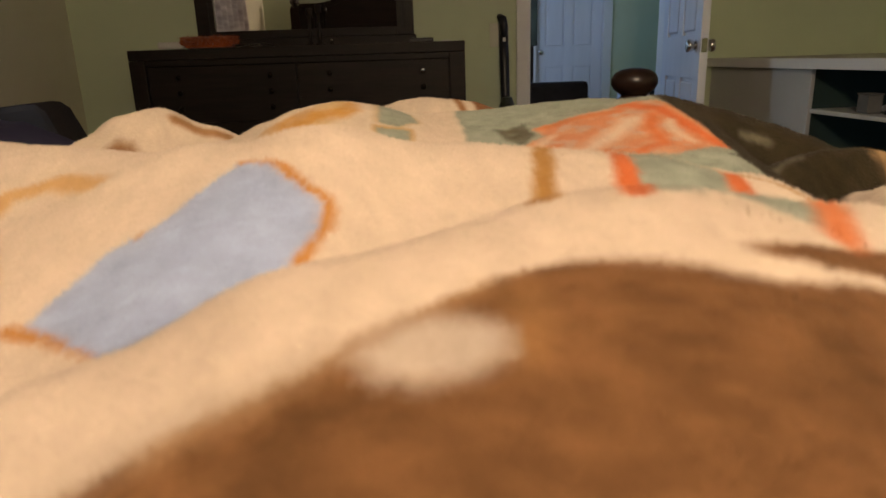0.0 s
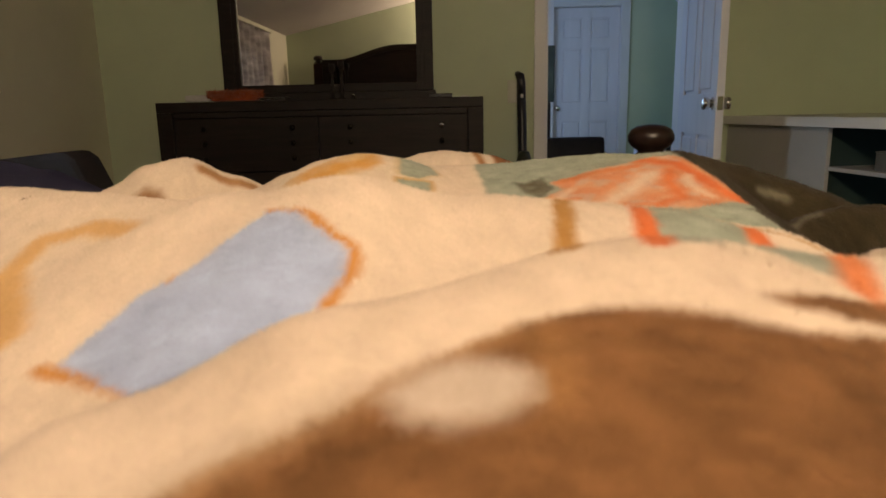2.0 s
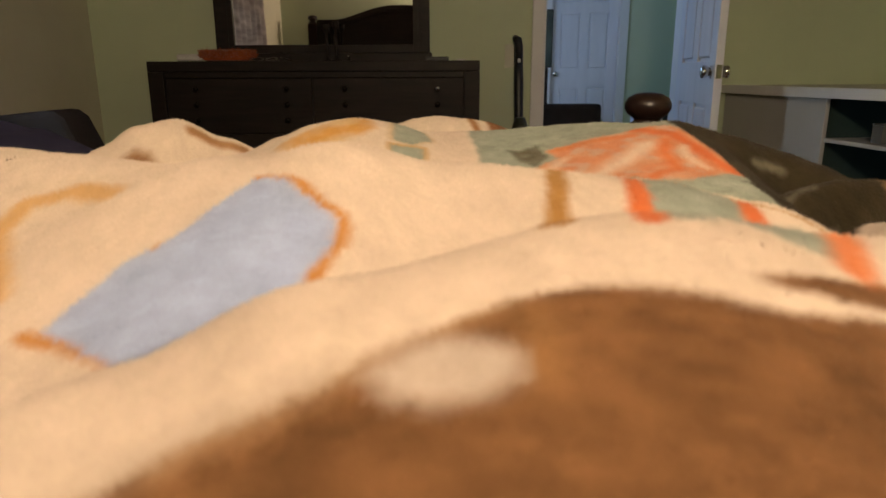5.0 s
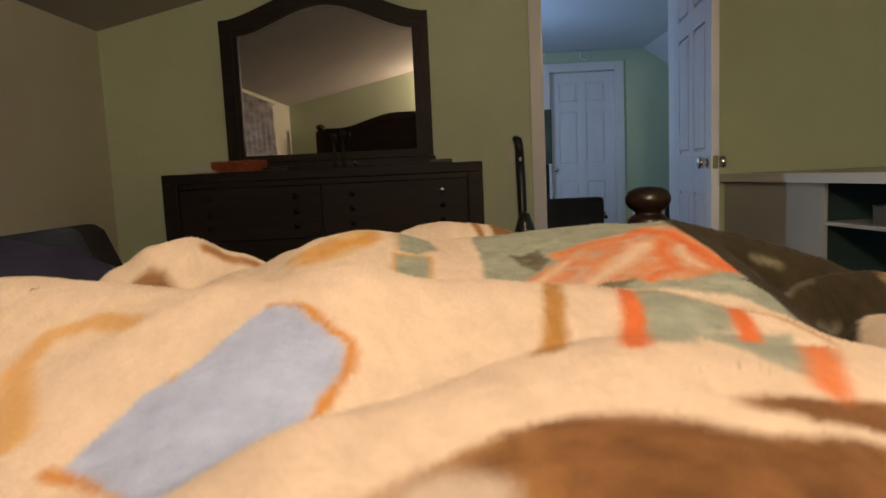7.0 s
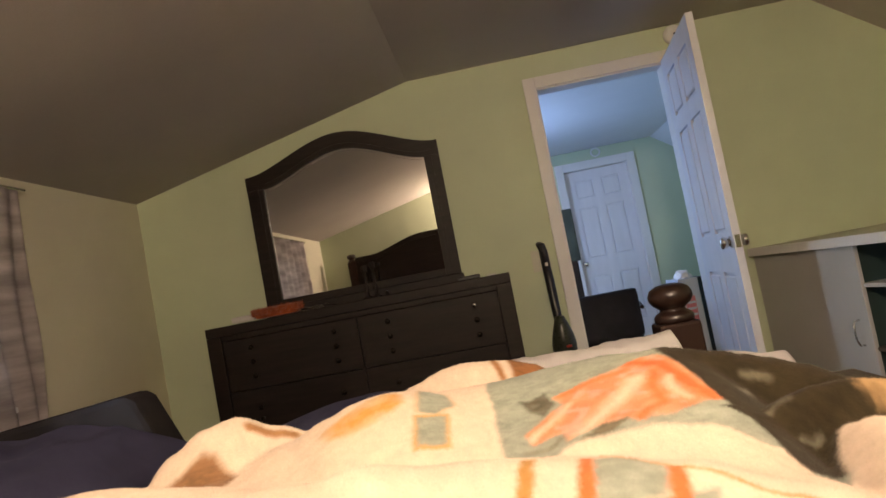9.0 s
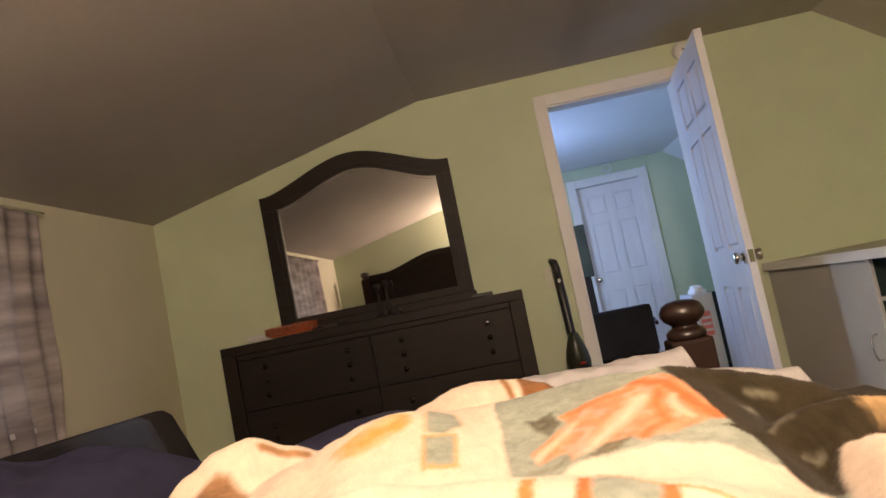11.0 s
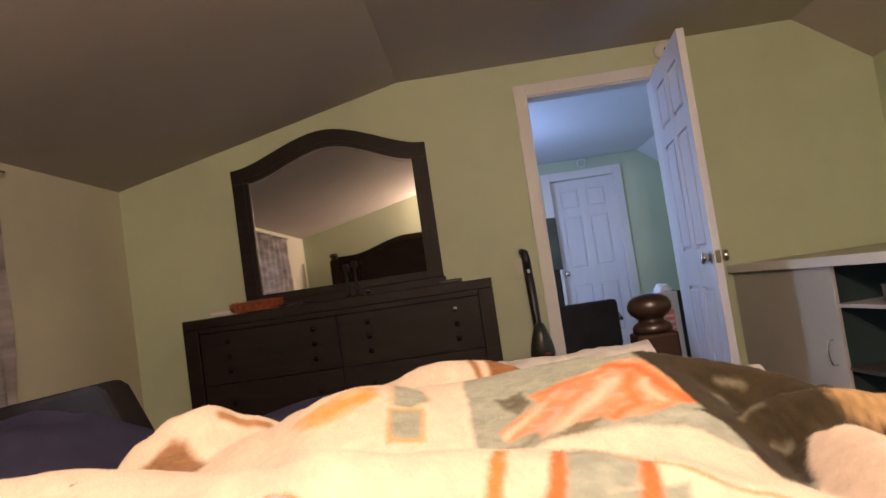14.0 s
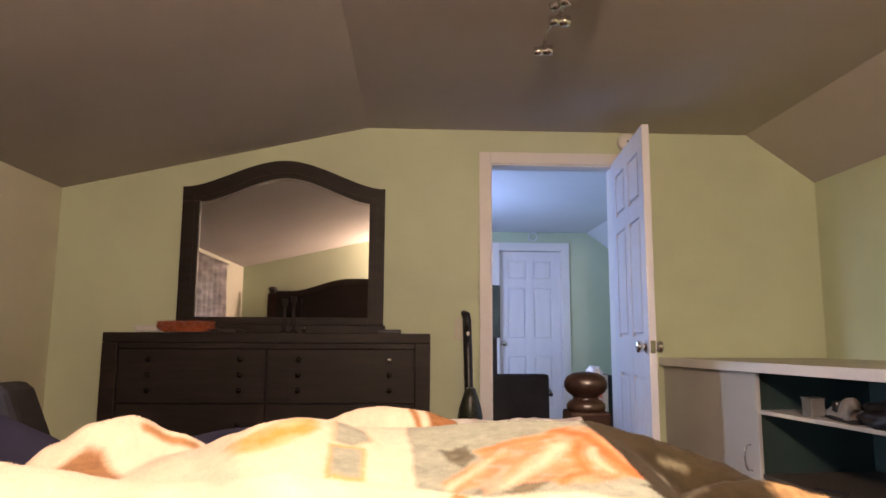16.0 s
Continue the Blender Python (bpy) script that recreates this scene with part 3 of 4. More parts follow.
# ---- next room ----
hc = thing("hall_chair", (.83, 4.95, 0), "dark upholstered chair standing beyond the doorway", "chair")
part("backrest", box(.60, 1.005, 4.86, 4.93, .42, .742, .03), CHARCOAL, hc)
part("seat", box(.60, 1.005, 4.935, 5.35, .36, .46, .03), CHARCOAL, hc)
part("armrest", tube([(1.03, 4.95, .60), (1.045, 5.1, .62), (1.04, 5.25, .61)], .014), WOODR, hc)
for x in (.63, .98):
    for y in (4.90, 5.31):
        part("leg", box(x - .02, x + .02, y - .02, y + .02, 0, .361, .004), WOODR, hc)
bx = thing("carton_box", (1.44, 4.95, 0), "tall white carton with a red print behind the door", "box")
part("carton", box(1.275, 1.405, 4.88, 5.2, 0, .735, .004), CARD, bx)
part("print_patch", box(1.30, 1.365, 4.876, 4.879, .46, .62), PINK, bx, "red printed patch")
for k in range(3):
    part("printed_bar", box(1.305, 1.36, 4.873, 4.8755, .49 + .04 * k, .505 + .04 * k), CARD, bx)
part("dark_side", box(1.4055, 1.44, 4.88, 5.2, 0, .735, .003), BLACK, bx, "black edge board")
heap("white_bag", (1.345, 5.0, .735), (.05, .08, .045), SHEET, "crumpled white and blue bag on the carton", "bag", 2, .3)
pan = thing("wall_screen", (.88, 6.9, 1.2), "dark flat screen standing edge-on in the next room", "screen")
part("screen_case", box(.70, .935, 6.82, 6.86, .99, 1.50, .006), BLACK, pan)
part("screen_face", box(.71, .925, 6.815, 6.819, 1.0, 1.49), OLIVEC, pan)
part("stand", box(.72, .90, 6.80, 7.2, 0, .99, .01), WOOD, pan, "dark brown low cupboard")
ring = thing("wall_ring", (1.503, HW - .01, 2.188), "round white ring-shaped chime over the hall door", "chime")
pts = [(1.503 + .05 * math.cos(a), HW - .012, 2.188 + .045 * math.sin(a)) for a in [math.tau * k / 24 for k in range(25)]]
part("ring", tube(pts, .010, 8), WHITE, ring, "", True)

# ---- bed ----
POSTW = material("dark_post_wood", (0.026, 0.013, 0.010), 0.6, 0.15, 50, 5, 0.02, spec=0.12)
BX0, BX1, BY0, BY1 = -1.60, 0.515, 0.0, 2.05
bed = thing("bed", ((BX0 + BX1) / 2, 1.0, 0), "dark wooden king bed with turned ball-topped posts and arched headboard", "bed")
BALL = [(.046, 0), (.048, .006), (.0475, .016), (.041, .023), (.032, .028), (.030, .033), (.036, .038), (.047, .046), (.0535, .058), (.0535, .070), (.047, .083), (.032, .092), (.010, .0955)]


def post(x, y, top):
    part("post", box(x - .05, x + .05, y - .05, y + .05, 0, top, .008), POSTW, bed)
    part("ball_finial", lathe(BALL, (x, y, top), 40), WOODR, bed, "turned mahogany ball finial", True)


post(BX1, BY1, .789)
post(BX0, BY1, .789)
post(BX1, BY0, 1.50)
post(BX0, BY0, 1.50)


def crown(x):
    """The headboard's edge: level shoulders that swell to a broad arch."""
    u = min(1, max(0, 1 - (abs(x - (BX0 + BX1) / 2) - .12) / .68))
    return 1.53 + .155 * (u * u * (3 - 2 * u)) ** .85


part("headboard", strip(lambda x: .35, crown, BX0 + .051, BX1 - .051, BY0 - .03, BY0 + .03), WOOD, bed)
part("headboard_moulding", strip(lambda x: crown(x) - .05, lambda x: crown(x) + .012, BX0 + .051, BX1 - .051, BY0 - .04, BY0 + .045), WOOD, bed)
part("footboard", box(BX0 + .051, BX1 - .051, BY1 - .025, BY1 + .025, .20, .70, .008), WOOD, bed)
part("side_rail", box(BX0 + .01, BX0 + .04, BY0 + .051, BY1 - .051, .22, .40, .005), WOOD, bed)
part("side_rail", box(BX1 - .04, BX1 - .01, BY0 + .051, BY1 - .051, .22, .40, .005), WOOD, bed)
mat_t = thing("mattress", (-.54, 1.0, .30), "thick white mattress under the blankets", "mattress")
part("mattress_body", box(BX0 + .05, BX1 - .05, BY0 + .06, BY1 - .035, .30, .69, .05, seg=3), MATTR, mat_t)


def cloth_sheet(name, thing_ob, mat, x0, x1, y0, y1, f, nx, ny, thick=.012, label=""):
    one = bmesh.new()
    g = []
    for j in range(ny + 1):
        row = []
        for i in range(nx + 1):
            x, y = x0 + (x1 - x0) * i / nx, y0 + (y1 - y0) * j / ny
            row.append(one.verts.new((x, y, f(x, y))))
        g.append(row)
    for r0, r1 in zip(g, g[1:]):
        for i in range(nx):
            one.faces.new((r0[i], r0[i + 1], r1[i + 1], r1[i]))
    bmesh.ops.solidify(one, geom=one.faces[:], thickness=thick)
    return part(name, one, mat, thing_ob, label, True)


def n2(x, y, s, k=0.0):
    return noise.noise((x * s, y * s, k))


qu = thing("quilt", (.42, 1.87, .69), "white quilt with grey print folded at the bed's foot", "quilt")
cloth_sheet("folded_quilt", qu, SHEET, .05, .472, 1.76, 1.985,
            lambda x, y: .712 + .074 * math.exp(-((y - 1.88) / .075) ** 4) * min(1, (.476 - x) / .02 + .2) + .010 * n2(x, y, 14) + .006 * n2(x, y, 40, 3), 60, 50)
cloth_sheet("quilt_corner", qu, SHEET, .36, .64, 1.66, 1.82,
            lambda x, y: .705 + .050 * math.exp(-((y - 1.74) / .06) ** 2) - max(0, x - .47) * .16 + .008 * n2(x, y, 16, 5), 50, 40)
sh = thing("bed_sheet", (-.5, .9, .69), "rumpled grey-white bed sheet on the mattress", "sheet")
cloth_sheet("sheet_cloth", sh, SHEET, -1.58, .50, .08, 1.55, lambda x, y: .714 + .010 * n2(x, y, 5) + .004 * n2(x, y, 19, 2) + .125 * math.exp(-(((x + .285) / .06) ** 2 + ((y - 1.0) / .10) ** 2)), 120, 90)
nv = thing("navy_pillow", (-.65, 1.35, .71), "plump navy blue cotton pillow on the bed", "pillow")


def pillow_z(x, y):
    u, v = (x + .915) / .39, (y - 1.40) / .30
    e = max(0, 1 - abs(u) ** 2.6) * max(0, 1 - abs(v) ** 2.6)
    return .722 + .146 * e ** .42 + .024 * n2(x, y, 8, 1) * e + .018 * n2(x + .3 * y, y * .5, 21, 4) * e


cloth_sheet("pillow_case", nv, NAVY, -1.305, -.525, 1.10, 1.70, pillow_z, 90, 70)
nc = thing("navy_comforter", (-.25, 1.72, .71), "navy blue comforter pushed to the foot of the bed", "comforter")
cloth_sheet("comforter_cloth", nc, NAVY, -.75, .10, 1.50, 1.98, lambda x, y: .715 + .075 * math.exp(-(((x + .22) / .24) ** 2 + ((y - 1.72) / .15) ** 2)) + .016 * n2(x, y, 8, 6), 60, 40)

# dark armchair past the foot of the bed
ac = thing("armchair", (-1.35, 2.75, 0), "charcoal upholstered armchair standing past the foot of the bed", "armchair")
part("backrest", prism([(-1.95, .30), (-1.04, .30), (-1.045, .62), (-1.125, .805), (-1.155, .827), (-1.19, .825), (-1.95, .750)], "y", 2.45, 2.60, None, .02), CHARCOAL, ac)
part("seat", box(-1.9, -1.0, 2.61, 3.2, .20, .44, .04, seg=3), CHARCOAL, ac)
part("base", box(-1.9, -1.0, 2.5, 3.15, .04, .199, .01), CHARCOAL, ac)
for x in (-1.85, -1.05):
    for y in (2.55, 3.1):
        part("foot", box(x - .03, x + .03, y - .03, y + .03, 0, .0395, .004), WOOD, ac)

# ---- the plush blanket ----
FOLDS = [  # crest points (x, y, z), half width, drop
    ([(-.10, .44, .832), (-.03, .50, .860), (.003, .52, .876), (.04, .535, .888), (.10, .56, .8965), (.16, .575, .888), (.22, .595, .866), (.32, .62, .835)], .062, .040),
    ([(-.40, .82, .874), (-.25, .80, .884), (-.17, .775, .887), (-.07, .71, .886), (-.02, .68, .894), (.018, .67, .902), (.06, .68, .8915), (.10, .67, .8905), (.135, .66, .889), (.172, .663, .880), (.205, .65, .866), (.27, .63, .842)], .064, .030),
    # the third fold: an amber-leafed shoulder, a sage saddle and the flower's rise
    ([(-.16, .93, .845), (-.11, .96, .862), (-.079, .97, .877), (-.055, .97, .887), (-.034, .97, .891), (-.014, .97, .892), (.006, .98, .887), (.034, 1.0, .877), (.055, 1.0, .8735)], .085, .030),
    ([(.055, 1.0, .8735), (.08, 1.0, .876), (.104, 1.0, .879), (.129, 1.0, .882), (.152, 1.0, .884), (.18, .99, .885), (.20, .98, .885), (.22, .97, .886), (.235, .965, .8865), (.254, .965, .884)], .105, .030, .225),
    ([(.235, .965, .8855), (.254, .965, .884), (.281, .965, .878), (.304, .965, .870), (.322, .96, .864), (.343, .95, .856), (.36, .935, .846), (.385, .93, .83)], .048, .050),
    ([(.141, .845, .856), (.168, .845, .858), (.193, .84, .859), (.219, .835, .856), (.234, .825, .849), (.246, .81, .840), (.251, .79, .832), (.256, .77, .828), (.257, .75, .829)], .045, .05),
    # far hump
    ([(-.05, 1.18, .845), (-.018, 1.2, .863), (-.002, 1.2, .8717), (.015, 1.2, .877), (.04, 1.2, .879), (.073, 1.2, .877), (.098, 1.2, .8735), (.126, 1.2, .864), (.15, 1.2, .849), (.2, 1.22, .825)], .060, .040),
    ([(-.280, .985, .830), (-.246, 1.0, .864), (-.217, 1.01, .882), (-.185, 1.02, .888), (-.143, 1.03, .869), (-.09, 1.05, .838), (-.03, 1.1, .80)], .056, .055),
    ([(.268, .845, .838), (.280, .852, .852), (.294, .858, .856), (.312, .862, .858), (.336, .868, .857), (.36, .875, .8525), (.39, .88, .845), (.43, .90, .827), (.485, .93, .81)], .030, .060),
    ([(.320, .828, .834), (.325, .812, .843), (.322, .77, .846), (.312, .72, .845), (.30, .66, .835)], .038, .050),
]
def base_height(x, y):
    z = .828 - .02*np.clip((np.abs(x-.02)-.25)/.2, 0, 2)**2 - .05*np.clip((y-1.2)/.2, 0, 2)**1.5
    z = z - .07*np.clip((-.225-x)/.07, 0, 1)*np.clip((y-.87)/.07, 0, 1)
    z = z - .050*np.exp(-((x-.305)/.045)**2-((y-.88)/.07)**2) - .045*np.exp(-((x-.292)/.022)**2-((y-.80)/.06)**2) - .03*np.exp(-((x-.385)/.03)**2-((y-.85)/.035)**2) - .025*np.exp(-((x-.39)/.06)**2-((y-.965)/.04)**2)
    z = z - .07*np.clip((x-.35)/.07, 0, 1)*np.clip((y-1.0)/.08, 0, 1) - .025*np.exp(-((x-.335)/.02)**2-((y-.878)/.018)**2)
    return z + .018*np.exp(-((x-.07)/.22)**2)*np.clip((.62-y)/.1, 0, 1)
def crest(x, y, pts):
    """distance to the crest line and its height at the nearest place"""
    ds, hs = [], []
    for (x0, y0, z0), (x1, y1, z1) in zip(pts, pts[1:]):
        dx, dy = x1-x0, y1-y0
        f = np.clip(((x-x0)*dx+(y-y0)*dy)/(dx*dx+dy*dy), 0, 1)
        ds.append(np.hypot(x-x0-f*dx, y-y0-f*dy))
        hs.append(z0+(f*f*(3-2*f)*.5+f*.5)*(z1-z0))
    best = np.min(ds, axis=0)
    ws = [np.exp(-(d-best)/.010) for d in ds]
    return best, sum(w*h for w, h in zip(ws, hs))/sum(ws)
def height(x, y):
    k = .0045
    acc = np.exp((base_height(x, y)-.86)/k)
    for pts, s, drop, *end in FOLDS:
        d, hz = crest(x, y, pts)
        z = hz - drop*(1-np.exp(-(d/s)**2)) - .25*np.maximum(d-1.2*s, 0)
        if end:
            z = z - 9*np.maximum(x-end[0], 0)**2
        acc = acc+np.exp((z-.86)/k)
    z = .86+k*np.log(acc)
    return z


def value_noise(x, y, scale, seed):
    rng = np.random.RandomState(seed)
    t = rng.rand(64, 64)
    u, v = x * scale + 900, y * scale + 900
    i, j = np.floor(u).astype(int), np.floor(v).astype(int)
    fu, fv = u - i, v - j
    fu, fv = fu * fu * (3 - 2 * fu), fv * fv * (3 - 2 * fv)
    a, b, c, d = t[i % 64, j % 64], t[(i + 1) % 64, j % 64], t[i % 64, (j + 1) % 64], t[(i + 1) % 64, (j + 1) % 64]
    return (a * (1 - fu) + b * fu) * (1 - fv) + (c * (1 - fu) + d * fu) * fv - .5


def line_distance(x, y, pts):
    best = np.full(x.shape, 9.)
    for (x0, y0), (x1, y1) in zip(pts, pts[1:]):
        dx, dy = x1 - x0, y1 - y0
        f = np.clip(((x - x0) * dx + (y - y0) * dy) / (dx * dx + dy * dy + 1e-12), 0, 1)
        best = np.minimum(best, np.hypot(x - x0 - f * dx, y - y0 - f * dy))
    return best


def area(x, y, pts, soft):
    """1 within the outline, 0 outside, with a soft edge."""
    inside = np.zeros(x.shape, bool)
    for (x0, y0), (x1, y1) in zip(pts, pts[1:] + pts[:1]):
        if y0 != y1:
            inside ^= ((y0 > y) != (y1 > y)) & (x < (x1 - x0) * (y - y0) / (y1 - y0) + x0)
    d = line_distance(x, y, pts + pts[:1]) * np.where(inside, 1, -1)
    return np.clip(d / soft + .5, 0, 1)


def band(x, y, pts, width, soft):
    return np.clip((width / 2 - line_distance(x, y, pts)) / soft + .5, 0, 1)


CREAM, BLUE, SAGE, ORANGE, BROWN = (.765, .622, .485), (.42, .50, .71), (.34, .37, .30), (.68, .17, .05), (.212, .102, .041)
OLIVE = (.036, .027, .014)


def pattern(x, y):
    """The printed colours of the plush, with a little painted fold shade, over the plan of the bed."""
    jx = x + .0013 * value_noise(x, y, 420, 1) + .0016 * value_noise(x, y, 90, 2)
    jy = y + .0018 * value_noise(x, y, 420, 3) + .002 * value_noise(x, y, 90, 4)
    col = np.ones(x.shape + (3,)) * CREAM

    def lay(m, c):
        nonlocal col
        m = m[..., None]
        col = col * (1 - m) + np.array(c) * m

    # near brown field with its pale oval
    nx2, ny2 = x + .0014 * value_noise(x, y, 420, 1), y + .0010 * value_noise(x, y, 420, 3)
    lay(area(nx2, ny2, [(-.03, .40), (-.005, .491), (.0112, .5), (.0236, .5065), (.0382, .511), (.0443, .513), (.0485, .517), (.0547, .5225), (.0642, .5287), (.0708, .5318), (.0766, .534), (.0843, .535), (.0972, .5344), (.1043, .5333), (.1111, .532), (.1187, .532), (.1354, .536), (.30, .55), (.30, .30), (-.03, .30)], .0022), BROWN)
    lay(band(nx2, ny2, [(.0236, .505), (.0438, .512), (.0496, .5163), (.0557, .5218), (.0626, .5261), (.0699, .5306)], .003, .004) * .5, (.46, .26, .11))
    # greyish shade on the first fold's front face, painted into the colour
    lay(band(nx2, ny2, [(-.02, .489), (.0112, .5015), (.0236, .508), (.0382, .5125), (.046, .5165)], .003, .008) * .5, (.40, .31, .23))
    lay(band(nx2, ny2, [(.0751, .5288), (.0767, .5229), (.0748, .5175)], .005, .006) * .45, (.42, .22, .08))
    lay(area(nx2, ny2, [(.05, .5151), (.0524, .5189), (.0564, .5226), (.0616, .5242), (.0668, .524), (.071, .5223), (.073, .52), (.0723, .517), (.0689, .5143), (.064, .5128), (.0593, .512), (.0538, .5122)], .0045), (.60, .49, .395))
    lay(area(nx2, ny2, [(.1135, .5391), (.1207, .5411), (.1291, .5438), (.1423, .5487), (.18, .56), (.18, .545), (.1367, .539), (.1291, .5377), (.1222, .5378), (.1165, .538)], .0018), BROWN)
    # blue shape with an amber rim
    rim_ = .0045 + .003 * value_noise(x, y, 300, 8)
    lay(band(jx, jy, [(-.001, .643), (.0131, .6322), (.0227, .6225), (.0298, .6164), (.0318, .612), (.0307, .6032), (.0285, .5939), (.0245, .58), (.018, .565)], .0030 + rim_ * .22, .0025), (.56, .25, .06))
    lay(band(jx, jy, [(-.0464, .5833), (-.0335, .5778), (-.022, .5698), (-.0123, .5614), (-.004, .552)], .0042, .003), (.56, .25, .06))
    lay(area(jx, jy, [(-.0026, .6422), (.0035, .6408), (.0137, .6284), (.0229, .6203), (.0298, .613), (.0293, .6042), (.027, .5944), (.0242, .5882), (.018, .562), (.002, .545), (-.0123, .5605), (-.0271, .574), (-.0427, .5848), (-.0392, .5911), (-.0344, .5974), (-.0293, .6077), (-.0208, .6113), (-.0157, .6206), (-.0077, .6342)], .0022), BLUE)
    lay(np.clip((.0022 - np.hypot(x + .023, (y - .611) * .6)) / .0015, 0, 1) * .7, (.56, .30, .10))
    lay(band(jx, jy, [(-.064, .667), (-.085, .684), (-.107, .683), (-.106, .660), (-.083, .625), (-.068, .602)], .012, .006) * .85, (.66, .38, .12))
    # ladder of bars on the second fold
    lay(area(jx, jy, [(.130, .672), (.150, .670), (.162, .660), (.158, .640), (.139, .628), (.115, .560), (.103, .560), (.122, .640)], .003), SAGE)
    lay(area(jx, jy, [(.137, .628), (.157, .637), (.178, .646), (.150, .570), (.137, .553), (.130, .556), (.120, .572)], .003), SAGE)
    lay(band(jx, jy, [(.135, .676), (.166, .664), (.185, .657), (.22, .64)], .004, .003), (.55, .33, .13))
    lay(band(jx, jy, [(.101, .682), (.096, .647), (.084, .565)], .0075, .003), (.46, .24, .07))
    lay(band(jx, jy, [(.1265, .672), (.1225, .643), (.102, .560)], .007, .003), ORANGE)
    lay(band(jx, jy, [(.164, .662), (.160, .640), (.15, .61)], .0075, .003), ORANGE)
    lay(band(jx, jy, [(.152, .583), (.139, .551)], .0075, .004), (.74, .24, .09))
    # small squares and amber leaf on the third fold
    lay(area(jx, jy, [(-.066, .748), (-.060, .772), (-.012, .742), (.002, .718), (-.012, .702), (-.034, .718)], .005), SAGE)
    lay(np.clip((.0022 - np.hypot(x + .158, (y - .754) * .7)) / .001, 0, 1), (.10, .06, .04))
    lay(area(jx, jy, [(.0116, .916), (.0411, .920), (.0452, .862), (.0160, .859)], .004), (.62, .38, .15))
    lay(area(jx, jy, [(.006, 1.0), (.034, .99), (.047, .943), (.034, .918), (.012, .921)], .005) * .6, (.62, .42, .20))
    lay(area(jx, jy, [(.0146, .911), (.0385, .915), (.0420, .867), (.0190, .865)], .004), SAGE)
    lay(area(jx, jy, [(.010, .995), (.034, .985), (.0438, .942), (.0307, .92), (.0157, .9232)], .004), SAGE)
    leaf = area(jx, jy, [(-.074, .9286), (-.0614, .9335), (-.0421, .9562), (-.0229, .972), (-.0039, .966), (.0017, .943), (-.0072, .9251), (-.0201, .9113), (-.0378, .9007), (-.0585, .9061)], .008)
    lay(leaf * np.clip(.72 + .7 * value_noise(x, y, 60, 21) + .3 * value_noise(x, y, 200, 22), 0, 1), (.66, .34, .08))
    lay(leaf * np.clip(1.6 * value_noise(x, y, 45, 23), 0, .7), (.74, .55, .30))
    # sage field, flower and dark leaves
    lay(area(jx, jy, [(.0888, .80), (.0822, .8527), (.080, .8886), (.0783, .9368), (.0731, .98), (.075, 1.06), (.09, 1.12), (.15, 1.12), (.24, 1.08), (.30, .99), (.27, .80), (.2512, .7964), (.2412, .805), (.225, .8178), (.202, .8262), (.1733, .8312), (.1492, .833), (.1248, .8333), (.104, .825)], .004), SAGE)
    lay(area(jx, jy, [(.1007, .935), (.110, .930), (.1232, .9386), (.1289, .914), (.1177, .8963), (.1074, .911)], .004) * (.85 + .3 * value_noise(x, y, 150, 25)), (.10, .085, .05))
    lay(area(jx, jy, [(.1376, .8342), (.152, .8455), (.1752, .8655), (.1805, .852), (.1775, .8455), (.1617, .8353)], .004), (.19, .165, .105))
    lay(band(jx, jy, [(.099, .846), (.1202, .843), (.1343, .8592)], .005, .006) * .7, (.20, .17, .11))
    fl = area(jx, jy, [(.1288, .9267), (.1527, .9347), (.1844, .9427), (.2093, .955), (.2263, .950), (.2381, .930), (.2431, .8923), (.2477, .856), (.2294, .8472), (.2052, .837), (.1814, .8364), (.1751, .8471), (.1524, .8477), (.1297, .838), (.1277, .8604), (.1048, .8547), (.1015, .8703), (.1238, .9003), (.1365, .9084)], .004)
    lay(fl, (.72, .36, .20))
    streak = np.clip(.5 + .8 * np.sin((y * .72 - x * .69) * 260 + 7 * value_noise(x, y, 50, 31)) + .8 * value_noise(x, y, 120, 32), 0, 1)
    lay(fl * streak * .45, (.66, .19, .06))
    lay(fl * np.clip(1.8 * value_noise(x * .6 + y, y * .5 - x, 110, 33), 0, .6), (.60, .45, .36))
    lay(fl * band(jx, jy, [(.2006, .9118), (.1774, .8834), (.1397, .8449)], .013, .010) * .85, (.80, .62, .47))
    lay(fl * band(jx, jy, [(.1406, .9037), (.1211, .8806), (.1043, .8613)], .007, .006) * .8, (.80, .58, .42))
    lay(fl * band(jx, jy, [(.1317, .9237), (.1648, .9313), (.1943, .9326)], .009, .006) * .85, (.72, .22, .07))
    lay(fl * band(jx, jy, [(.200, .948), (.2234, .930), (.2316, .8769), (.2418, .8549)], .013, .008) * .95, (.74, .17, .045))
    lay(fl * band(jx, jy, [(.2139, .9179), (.205, .8866), (.2052, .8595), (.1836, .841)], .009, .007) * .9, (.74, .20, .06))
    lay(fl * band(jx, jy, [(.2204, .8977), (.216, .876), (.224, .8575)], .006, .005) * .8, (.80, .60, .44))
    # dark olive field with pale flecks and a fur edge
    lay(area(jx, jy, [(.24, 1.08), (.232, 1.0), (.2278, .957), (.2372, .927), (.2419, .8764), (.2472, .8466), (.2385, .8389), (.2533, .8312), (.2589, .811), (.2591, .7917), (.2613, .7701), (.2626, .7548), (.30, .76), (.40, .77), (0.64, 0.8), (0.64, 1.45), (0.28, 1.45)], .004), OLIVE)
    lay(band(jx, jy, [(.2896, .9366), (.3078, .938)], .003, .009) * .7, (.28, .26, .18))
    lay(band(jx, jy, [(.2762, .909), (.2837, .918)], .005, .008) * .7, (.32, .31, .24))
